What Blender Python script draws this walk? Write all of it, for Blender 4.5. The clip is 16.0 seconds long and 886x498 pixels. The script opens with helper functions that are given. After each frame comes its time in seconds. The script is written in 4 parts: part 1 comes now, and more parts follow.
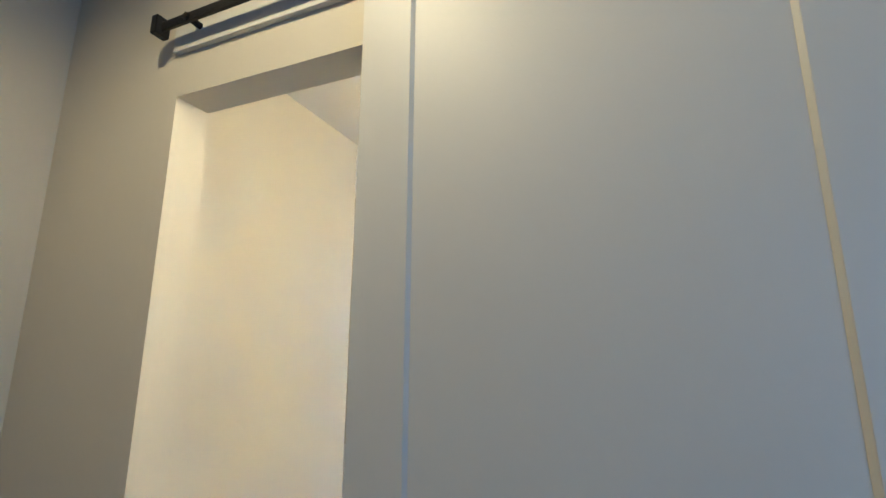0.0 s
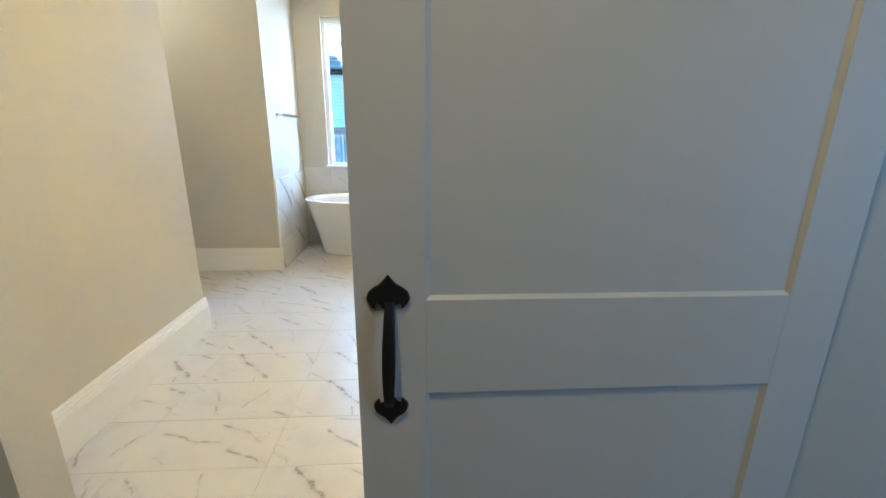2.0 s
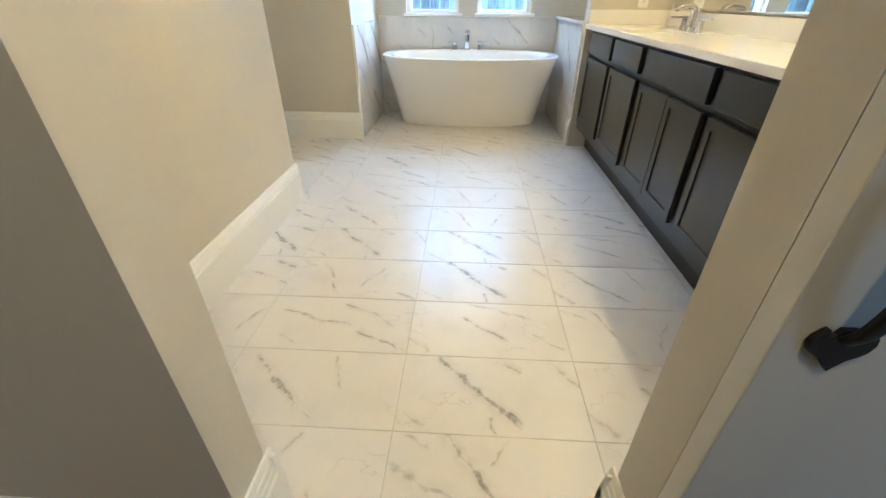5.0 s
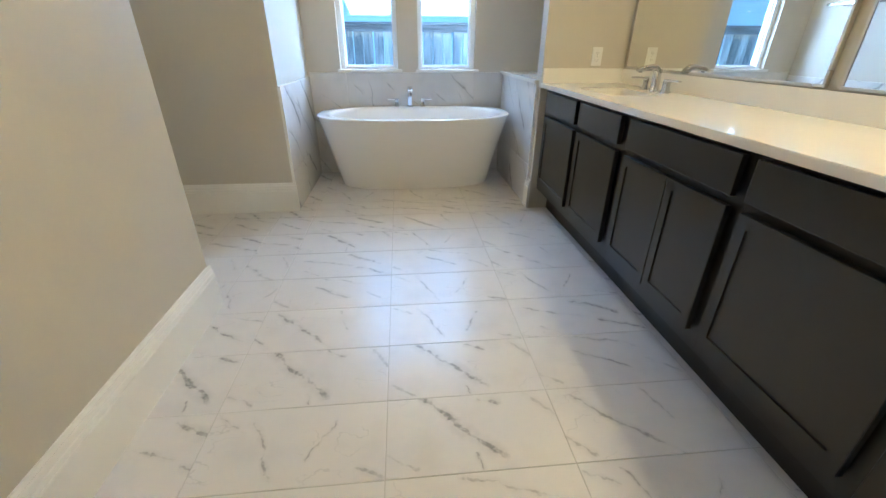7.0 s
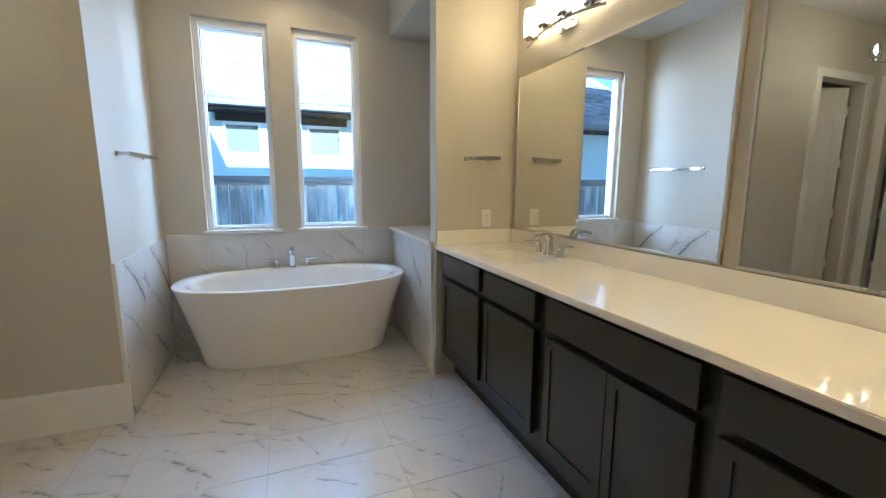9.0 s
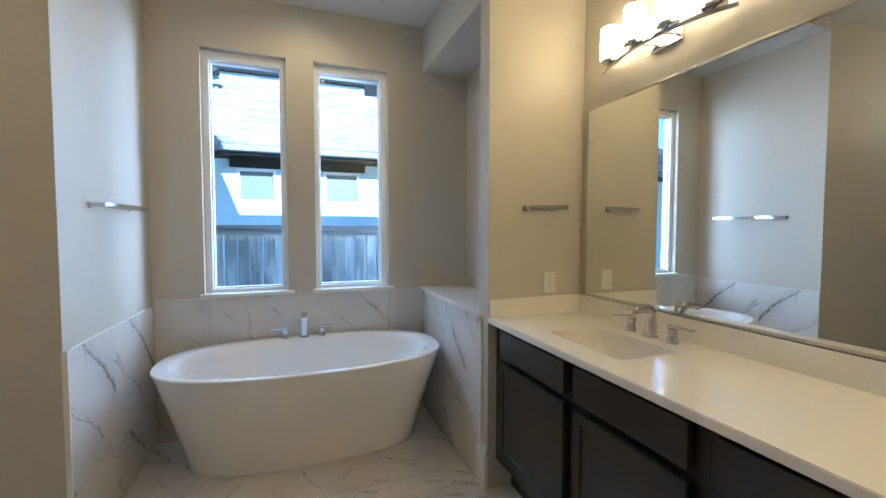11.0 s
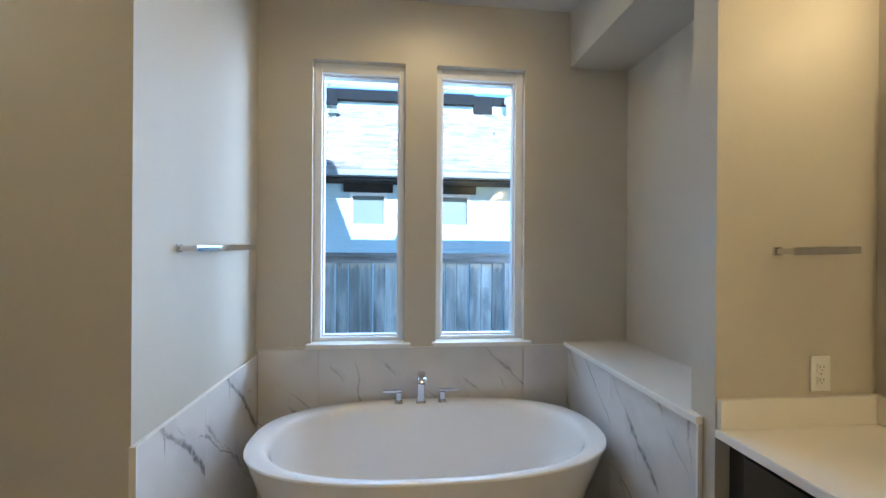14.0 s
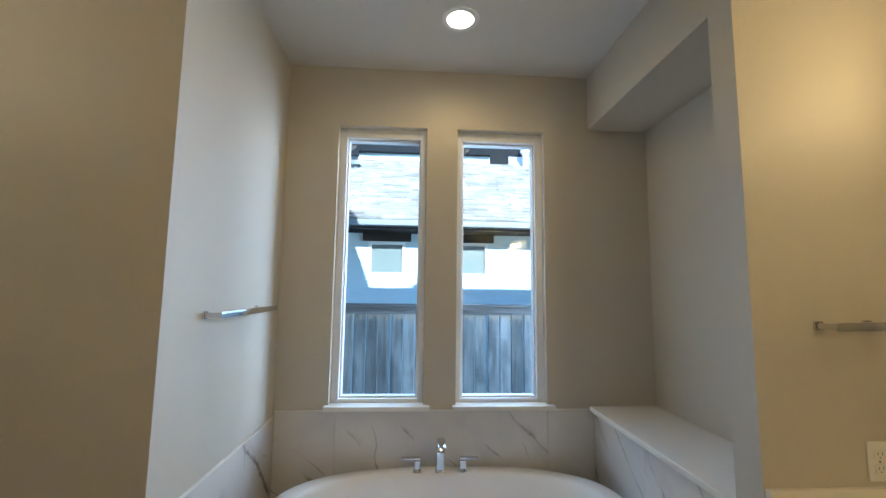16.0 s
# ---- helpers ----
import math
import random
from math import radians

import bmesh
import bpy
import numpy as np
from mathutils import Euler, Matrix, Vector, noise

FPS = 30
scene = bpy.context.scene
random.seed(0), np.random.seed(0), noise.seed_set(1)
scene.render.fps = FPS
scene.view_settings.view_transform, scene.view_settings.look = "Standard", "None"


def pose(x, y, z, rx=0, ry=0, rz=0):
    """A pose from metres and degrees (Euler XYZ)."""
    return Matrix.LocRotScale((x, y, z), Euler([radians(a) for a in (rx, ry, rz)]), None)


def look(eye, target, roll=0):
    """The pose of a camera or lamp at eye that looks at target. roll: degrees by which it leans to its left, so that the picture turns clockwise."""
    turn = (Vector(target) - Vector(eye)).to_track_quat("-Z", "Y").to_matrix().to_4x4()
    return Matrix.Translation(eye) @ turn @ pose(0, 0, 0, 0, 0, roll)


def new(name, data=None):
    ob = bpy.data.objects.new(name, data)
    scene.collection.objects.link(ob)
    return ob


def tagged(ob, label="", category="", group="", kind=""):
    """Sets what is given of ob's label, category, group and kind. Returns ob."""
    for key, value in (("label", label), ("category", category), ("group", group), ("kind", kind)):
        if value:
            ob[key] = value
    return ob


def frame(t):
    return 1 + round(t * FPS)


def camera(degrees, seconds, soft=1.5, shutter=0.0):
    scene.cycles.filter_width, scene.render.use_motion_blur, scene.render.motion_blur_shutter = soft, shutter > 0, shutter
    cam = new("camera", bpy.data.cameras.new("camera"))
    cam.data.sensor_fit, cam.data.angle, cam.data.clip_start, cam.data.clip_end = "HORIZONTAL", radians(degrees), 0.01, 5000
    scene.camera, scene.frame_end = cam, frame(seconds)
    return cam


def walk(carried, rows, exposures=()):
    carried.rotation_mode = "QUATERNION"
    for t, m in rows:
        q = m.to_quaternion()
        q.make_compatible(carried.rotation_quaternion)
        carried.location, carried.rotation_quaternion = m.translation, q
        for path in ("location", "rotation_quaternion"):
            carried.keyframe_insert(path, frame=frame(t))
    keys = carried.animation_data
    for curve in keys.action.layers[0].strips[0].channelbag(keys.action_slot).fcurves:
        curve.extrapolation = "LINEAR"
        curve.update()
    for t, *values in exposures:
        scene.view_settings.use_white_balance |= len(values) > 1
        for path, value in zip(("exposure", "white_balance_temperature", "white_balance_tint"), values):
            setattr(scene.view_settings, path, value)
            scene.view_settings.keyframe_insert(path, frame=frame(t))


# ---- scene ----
cam = camera(94.8, 16.0)
PATH = [
    (0, (0.23, 0.084, 1.55), (-0.488, 1.917, 1.907), 0.2),
    (0.3, (0.143, 0.118, 1.527), (-0.47, 2.01, 1.742), -0.0),
    (0.5, (0.09, 0.13, 1.511), (-0.427, 2.058, 1.642), 0.1),
    (0.7, (0.04, 0.145, 1.521), (-0.392, 2.098, 1.54), 0.1),
    (0.9, (-0.024, 0.143, 1.492), (-0.348, 2.115, 1.417), 0.1),
    (1, (-0.05, 0.146, 1.464), (-0.328, 2.124, 1.36), 0.4),
    (1.5, (-0.132, 0.157, 1.387), (-0.181, 2.13, 1.063), 0.3),
    (2, (-0.165, 0.144, 1.318), (-0.044, 2.068, 0.786), 0.6),
    (2.5, (-0.194, 0.126, 1.239), (-0.014, 1.988, 0.53), 0.7),
    (3, (-0.238, 0.115, 1.195), (-0.097, 1.924, 0.353), 0.8),
    (3.5, (-0.324, 0.136, 1.14), (-0.286, 1.898, 0.194), 0.8),
    (4, (-0.428, 0.235, 1.107), (-0.494, 1.95, 0.08), 0.4),
    (4.2, (-0.466, 0.283, 1.1), (-0.574, 1.982, 0.049), -0.1),
    (6.3, (-0.735, 0.896, 1.1), (-0.714, 2.599, 0.052), 0.7),
    (6.5, (-0.727, 0.94, 1.117), (-0.674, 2.665, 0.106), 0.3),
    (7, (-0.705, 1.074, 1.173), (-0.527, 2.853, 0.276), 0.3),
    (7.5, (-0.68, 1.188, 1.222), (-0.35, 3.011, 0.469), 0.5),
    (8, (-0.658, 1.262, 1.25), (-0.179, 3.105, 0.639), 0.5),
    (8.5, (-0.695, 1.379, 1.306), (-0.049, 3.215, 0.844), 0.6),
    (9, (-0.664, 1.519, 1.328), (0.055, 3.36, 1.023), 0.2),
    (9.2, (-0.665, 1.562, 1.342), (0.079, 3.4, 1.083), 0.2),
    (11.3, (-0.664, 2.265, 1.392), (-0.021, 4.157, 1.311), 0.3),
    (11.5, (-0.67, 2.334, 1.391), (-0.062, 4.238, 1.314), 0.3),
    (12, (-0.686, 2.496, 1.382), (-0.175, 4.428, 1.312), 0.3),
    (12.5, (-0.7, 2.682, 1.387), (-0.285, 4.637, 1.319), 0.4),
    (13, (-0.715, 2.784, 1.411), (-0.376, 4.754, 1.345), 0.4),
    (13.5, (-0.739, 2.83, 1.465), (-0.474, 4.812, 1.421), 0.5),
    (14, (-0.74, 2.854, 1.513), (-0.531, 4.843, 1.511), 0.4),
    (14.5, (-0.743, 2.869, 1.563), (-0.566, 4.86, 1.626), 0.5),
    (15, (-0.754, 2.857, 1.602), (-0.601, 4.847, 1.731), 0.5),
    (15.5, (-0.756, 2.853, 1.613), (-0.621, 4.839, 1.801), 0.7),
    (16, (-0.763, 2.857, 1.604), (-0.637, 4.842, 1.813), 0.7),
]
EXPOSURES = [(0, 2.9, 4600, 6), (1.0, 2.87, 4580, 4), (1.5, 2.84, 4680, 3), (2.5, 2.80, 4900, 4), (4.2, 2.96, 5020, 3), (6.5, 2.68, 4700, 6), (7.5, 2.26, 4720, 6), (8.2, 2.07, 4880, 7), (9, 1.95, 4930, 8),
             (11.5, 1.74, 4950, 9), (13, 1.70, 5080, 9), (14.5, 1.60, 5240, 9), (16, 1.40, 5420, 8)]
walk(cam, [(t, look(eye, target, roll)) for t, eye, target, roll in PATH], EXPOSURES)

# ---- world, sun, lamps ----
world = bpy.data.worlds.new("sky")
scene.world = world
world.use_nodes = True
SUN_EL, SUN_AZ = radians(27), radians(-12)
wn = world.node_tree.nodes
sky = wn.new("ShaderNodeTexSky")
sky.sky_type, sky.sun_disc, sky.sun_elevation, sky.sun_rotation = "NISHITA", False, SUN_EL, radians(180) - SUN_AZ
sky.ozone_density, sky.dust_density = 6.0, 0.1
wn["Background"].inputs["Strength"].default_value = 0.15
world.node_tree.links.new(sky.outputs[0], wn["Background"].inputs["Color"])

sun = new("sun", bpy.data.lights.new("sun", "SUN"))
sun.data.energy, sun.data.angle, sun.data.color = 5.0, radians(0.5), (1.0, 0.95, 0.87)
sun.matrix_world = look((0, 0, 20), Vector((0, 0, 20)) + Vector((math.sin(SUN_AZ) * math.cos(SUN_EL), math.cos(SUN_AZ) * math.cos(SUN_EL), -math.sin(SUN_EL))))


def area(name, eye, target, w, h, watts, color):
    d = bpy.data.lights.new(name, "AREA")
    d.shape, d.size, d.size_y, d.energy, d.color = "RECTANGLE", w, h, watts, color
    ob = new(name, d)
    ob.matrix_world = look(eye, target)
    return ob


def bulb(name, at, watts, color, radius=0.03):
    d = bpy.data.lights.new(name, "POINT")
    d.energy, d.color, d.shadow_soft_size = watts, color, radius
    ob = new(name, d)
    ob.location = at
    return ob


WARM = (1.0, 0.66, 0.26)
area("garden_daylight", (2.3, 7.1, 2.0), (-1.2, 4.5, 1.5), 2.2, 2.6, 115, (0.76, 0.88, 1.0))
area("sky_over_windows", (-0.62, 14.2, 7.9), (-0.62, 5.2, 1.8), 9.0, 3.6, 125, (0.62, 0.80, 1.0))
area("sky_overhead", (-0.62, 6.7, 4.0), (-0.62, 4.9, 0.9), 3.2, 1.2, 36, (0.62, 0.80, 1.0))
area("bedroom_daylight", (2.55, -0.55, 1.25), (1.1, 0.9, 0.4), 1.4, 1.9, 4.2, (0.42, 0.70, 1.0))


def can_light(x, y, z, watts):
    d = bpy.data.lights.new("can_light_lamp", "SPOT")
    d.energy, d.color, d.spot_size, d.spot_blend, d.shadow_soft_size = watts, WARM, radians(168), 0.6, 0.05
    ob = new("can_light_lamp", d)
    ob.matrix_world = look((x, y, z - 0.02), (x, y, 0))


# ---- materials ----
def material(name, color, rough=0.5, metal=0.0, grain=0.0, bump=0.0, size=40.0, spec=0.5, vary=0.0, stain=0.0):
    m = bpy.data.materials.new(name)
    m.use_nodes = True
    nt, b = m.node_tree, m.node_tree.nodes["Principled BSDF"]
    b.inputs["Roughness"].default_value, b.inputs["Metallic"].default_value = rough, metal
    b.inputs["Specular IOR Level"].default_value = spec
    b.inputs["Base Color"].default_value = (*color, 1)
    tc = nt.nodes.new("ShaderNodeTexCoord")
    if grain or stain:
        fine = nt.nodes.new("ShaderNodeTexNoise")
        fine.inputs["Scale"].default_value, fine.inputs["Detail"].default_value = size, 4
        wide = nt.nodes.new("ShaderNodeTexNoise")
        wide.inputs["Scale"].default_value, wide.inputs["Detail"].default_value = 1.7, 3
        nt.links.new(tc.outputs["Object"], fine.inputs["Vector"])
        nt.links.new(tc.outputs["Object"], wide.inputs["Vector"])
        r1 = nt.nodes.new("ShaderNodeMapRange")
        r1.inputs["To Min"].default_value, r1.inputs["To Max"].default_value = 1 - grain, 1 + grain
        nt.links.new(fine.outputs["Fac"], r1.inputs["Value"])
        r2 = nt.nodes.new("ShaderNodeMapRange")
        r2.inputs["From Min"].default_value, r2.inputs["From Max"].default_value = 0.3, 0.7
        r2.inputs["To Min"].default_value, r2.inputs["To Max"].default_value = 1 - stain, 1 + stain
        nt.links.new(wide.outputs["Fac"], r2.inputs["Value"])
        mul = nt.nodes.new("ShaderNodeMath")
        mul.operation = "MULTIPLY"
        nt.links.new(r1.outputs[0], mul.inputs[0])
        nt.links.new(r2.outputs[0], mul.inputs[1])
        last = mul.outputs[0]
        if vary:
            oi = nt.nodes.new("ShaderNodeObjectInfo")
            r3 = nt.nodes.new("ShaderNodeMapRange")
            r3.inputs["To Min"].default_value, r3.inputs["To Max"].default_value = 1 - vary, 1 + vary
            nt.links.new(oi.outputs["Random"], r3.inputs["Value"])
            mul2 = nt.nodes.new("ShaderNodeMath")
            mul2.operation = "MULTIPLY"
            nt.links.new(last, mul2.inputs[0])
            nt.links.new(r3.outputs[0], mul2.inputs[1])
            last = mul2.outputs[0]
        sc = nt.nodes.new("ShaderNodeVectorMath")
        sc.operation = "SCALE"
        sc.inputs[0].default_value = color
        nt.links.new(last, sc.inputs["Scale"])
        nt.links.new(sc.outputs[0], b.inputs["Base Color"])
        rr = nt.nodes.new("ShaderNodeMapRange")
        rr.inputs["To Min"].default_value, rr.inputs["To Max"].default_value = rough * 0.85, min(1, rough * 1.15)
        nt.links.new(wide.outputs["Fac"], rr.inputs["Value"])
        nt.links.new(rr.outputs[0], b.inputs["Roughness"])
    if bump:
        bn = nt.nodes.new("ShaderNodeTexNoise")
        bn.inputs["Scale"].default_value, bn.inputs["Detail"].default_value = size * 3, 3
        nt.links.new(tc.outputs["Object"], bn.inputs["Vector"])
        bp = nt.nodes.new("ShaderNodeBump")
        bp.inputs["Strength"].default_value, bp.inputs["Distance"].default_value = bump, 0.002
        nt.links.new(bn.outputs["Fac"], bp.inputs["Height"])
        nt.links.new(bp.outputs[0], b.inputs["Normal"])
    return m


def glowing(name, color, strength, base=(0.9, 0.88, 0.82)):
    m = material(name, base, 0.3)
    b = m.node_tree.nodes["Principled BSDF"]
    b.inputs["Emission Color"].default_value = (*color, 1)
    b.inputs["Emission Strength"].default_value = strength
    return m


def marble(name, rough, vein, scale=1.0, angle=-38.0, pattern_from_random=True, base=(0.80, 0.79, 0.77), dark=(0.16, 0.155, 0.15), cloudy=0.16):
    """Polished white marble print: broken grey strokes along one diagonal, hairlines and faint clouds."""
    m = bpy.data.materials.new(name)
    m.use_nodes = True
    nt, b = m.node_tree, m.node_tree.nodes["Principled BSDF"]
    N, L = nt.nodes.new, nt.links.new
    tc = N("ShaderNodeTexCoord")
    vec = tc.outputs["Object"]
    if pattern_from_random:
        oi = N("ShaderNodeObjectInfo")
        k = N("ShaderNodeMath")
        k.operation = "MULTIPLY"
        k.inputs[1].default_value = 9.0
        L(oi.outputs["Random"], k.inputs[0])
        fl = N("ShaderNodeMath")
        fl.operation = "FLOOR"
        L(k.outputs[0], fl.inputs[0])
        sc = N("ShaderNodeVectorMath")
        sc.operation = "SCALE"
        sc.inputs[0].default_value = (3.7, 5.3, 2.9)
        L(fl.outputs[0], sc.inputs["Scale"])
        add = N("ShaderNodeVectorMath")
        add.operation = "ADD"
        L(vec, add.inputs[0])
        L(sc.outputs[0], add.inputs[1])
        vec = add.outputs[0]
    def math_node(op, *args):
        n = N("ShaderNodeMath")
        n.operation = op
        for k, v in enumerate(args):
            if isinstance(v, (int, float)):
                n.inputs[k].default_value = v
            else:
                L(v, n.inputs[k])
        return n.outputs[0]

    def noise_of(v, s, detail, stretch=(1, 1, 1)):
        mp = N("ShaderNodeMapping")
        mp.inputs["Scale"].default_value = stretch
        L(v, mp.inputs["Vector"])
        n = N("ShaderNodeTexNoise")
        n.inputs["Scale"].default_value, n.inputs["Detail"].default_value = s * scale, detail
        L(mp.outputs[0], n.inputs["Vector"])
        return n.outputs["Fac"]

    def smooth(v, lo, hi, to0=0.0, to1=1.0):
        r = N("ShaderNodeMapRange")
        r.interpolation_type = "SMOOTHSTEP"
        for key, val in (("From Min", lo), ("From Max", hi), ("To Min", to0), ("To Max", to1)):
            if isinstance(val, (int, float)):
                r.inputs[key].default_value = val
            else:
                L(val, r.inputs[key])
        L(v, r.inputs["Value"])
        return r.outputs[0]

    def veins(turn, spacing, warp, width, lo, hi, fray, shift):
        """Wandering lines across the print that swell and break off along their length."""
        mp = N("ShaderNodeMapping")
        mp.inputs["Rotation"].default_value = (0, 0, radians(-turn))
        mp.inputs["Location"].default_value = (shift, shift * 1.7, shift * 0.6)
        L(vec, mp.inputs["Vector"])
        v = mp.outputs[0]
        sep = N("ShaderNodeSeparateXYZ")
        L(v, sep.inputs[0])
        big = math_node("MULTIPLY", math_node("SUBTRACT", noise_of(v, 2.3, 2), 0.5), warp)
        fine = math_node("MULTIPLY", math_node("SUBTRACT", noise_of(v, 26, 3), 0.5), fray)
        across = math_node("ADD", math_node("ADD", sep.outputs["Y"], big), fine)
        t = math_node("DIVIDE", across, spacing / scale)
        f = math_node("ABSOLUTE", math_node("SUBTRACT", math_node("FRACT", t), 0.5))
        d = math_node("MULTIPLY", f, spacing / scale)
        swell = smooth(noise_of(v, 3.1, 3, (0.9, 1.9, 1)), lo, hi)
        w = math_node("ADD", math_node("MULTIPLY", swell, width / scale), 0.0004)
        core = math_node("MULTIPLY", smooth(d, math_node("MULTIPLY", w, 0.15), w, 1.0, 0.0), swell)
        halo = math_node("MULTIPLY", smooth(d, 0.0, math_node("MULTIPLY", w, 4.5), 1.0, 0.0), swell)
        return core, halo

    c1, h1 = veins(angle, 0.15, 0.20, 0.0150, 0.45, 0.64, 0.045, 0.0)
    c2, h2 = veins(angle + 9, 0.17, 0.40, 0.0042, 0.45, 0.62, 0.035, 4.1)
    c3, h3 = veins(angle - 38, 0.24, 0.35, 0.0045, 0.50, 0.64, 0.035, 9.3)
    cloud = math_node("MULTIPLY", smooth(noise_of(vec, 2.6, 5), 0.46, 0.76), cloudy)
    grit = smooth(noise_of(vec, 55, 3), 0.30, 0.62, 0.55, 1.0)
    f = math_node("MAXIMUM", math_node("MULTIPLY", c1, grit), math_node("MULTIPLY", c2, 0.65))
    f = math_node("MAXIMUM", f, math_node("MULTIPLY", c3, 0.62))
    f = math_node("MAXIMUM", f, math_node("MULTIPLY", h1, 0.22))
    f = math_node("MAXIMUM", f, cloud)
    f = math_node("MULTIPLY", f, vein)
    mix = N("ShaderNodeMix")
    mix.data_type = "RGBA"
    mix.inputs[6].default_value, mix.inputs[7].default_value = (*base, 1), (*dark, 1)
    L(f, mix.inputs[0])
    L(mix.outputs[2], b.inputs["Base Color"])
    b.inputs["Roughness"].default_value = rough
    return m


def printed_marble(name, strokes, rough=0.28, base=(0.685, 0.66, 0.645), dark=(0.125, 0.12, 0.12)):
    """One print of the marble-look tile. A stroke is (x, y) to (x, y) from the tile's middle, half width, depth of grey."""
    m = bpy.data.materials.new(name)
    m.use_nodes = True
    nt, b = m.node_tree, m.node_tree.nodes["Principled BSDF"]
    N, L = nt.nodes.new, nt.links.new

    def feed(sock, v):
        if isinstance(v, bpy.types.NodeSocket):
            L(v, sock)
        else:
            sock.default_value = v

    def calc(op, *args):
        n = N("ShaderNodeMath")
        n.operation = op
        for k, v in enumerate(args):
            feed(n.inputs[k], v)
        return n.outputs[0]

    def vec(op, a, c, out=0):
        n = N("ShaderNodeVectorMath")
        n.operation = op
        feed(n.inputs[0], a)
        feed(n.inputs["Scale" if op == "SCALE" else 1], c)
        return n.outputs[out]

    def ramp(v, lo, hi, to0, to1):
        r = N("ShaderNodeMapRange")
        r.interpolation_type = "SMOOTHSTEP"
        for key, val in (("Value", v), ("From Min", lo), ("From Max", hi), ("To Min", to0), ("To Max", to1)):
            feed(r.inputs[key], val)
        return r.outputs[0]

    def noise(v, size, detail, out="Fac"):
        n = N("ShaderNodeTexNoise")
        n.inputs["Scale"].default_value, n.inputs["Detail"].default_value = size, detail
        L(v, n.inputs["Vector"])
        return n.outputs[out]

    at = N("ShaderNodeTexCoord").outputs["Object"]
    seed = vec("SCALE", (3.7, 5.3, 2.9), N("ShaderNodeObjectInfo").outputs["Random"])
    own = vec("ADD", at, seed)
    sway = vec("SCALE", vec("SUBTRACT", noise(own, 8.0, 2, "Color"), (0.5, 0.5, 0.5)), 0.055)
    fray = vec("SCALE", vec("SUBTRACT", noise(own, 42.0, 3, "Color"), (0.5, 0.5, 0.5)), 0.022)
    p = vec("ADD", vec("ADD", at, sway), fray)
    swell = ramp(noise(own, 17.0, 3), 0.34, 0.62, 0.25, 1.0)
    grit = ramp(noise(own, 75.0, 3), 0.30, 0.60, 0.5, 1.0)
    total = None
    for x0, y0, x1, y1, half, depth in strokes:
        d = Vector((x1 - x0, y1 - y0, 0))
        ln, depth = d.length * 0.58, depth * 0.80
        d.normalize()
        q = vec("SUBTRACT", p, ((x0 + x1) / 2, (y0 + y1) / 2, 0))
        u = calc("ABSOLUTE", vec("DOT_PRODUCT", q, tuple(d), 1))
        v = calc("ABSOLUTE", vec("DOT_PRODUCT", q, (-d.y, d.x, 0), 1))
        ends = calc("MULTIPLY", ramp(u, ln * 0.80, ln * 1.12, 1.0, 0.0), swell)
        w = calc("MULTIPLY", swell, half * 1.1)
        core = calc("MULTIPLY", ramp(v, calc("MULTIPLY", w, 0.3), w, depth, 0.0), grit)
        halo = ramp(v, 0.0, half * 3.2, depth * 0.30, 0.0)
        one = calc("MULTIPLY", calc("MAXIMUM", core, halo), ends)
        total = one if total is None else calc("MAXIMUM", total, one)
    hair = calc("ABSOLUTE", calc("SUBTRACT", noise(vec("MULTIPLY", own, (1.0, 1.7, 1.0)), 5.5, 4), 0.5))
    thin = calc("MULTIPLY", ramp(hair, 0.0, 0.012, 0.20, 0.0), ramp(noise(own, 4.2, 2), 0.54, 0.66, 0.0, 1.0))
    total = calc("MAXIMUM", calc("MAXIMUM", total, ramp(noise(own, 5.5, 4), 0.45, 0.80, 0.0, 0.12)), thin)
    mix = N("ShaderNodeMix")
    mix.data_type = "RGBA"
    mix.inputs[6].default_value, mix.inputs[7].default_value = (*base, 1), (*dark, 1)
    L(total, mix.inputs[0])
    L(mix.outputs[2], b.inputs["Base Color"])
    b.inputs["Roughness"].default_value = rough
    return m


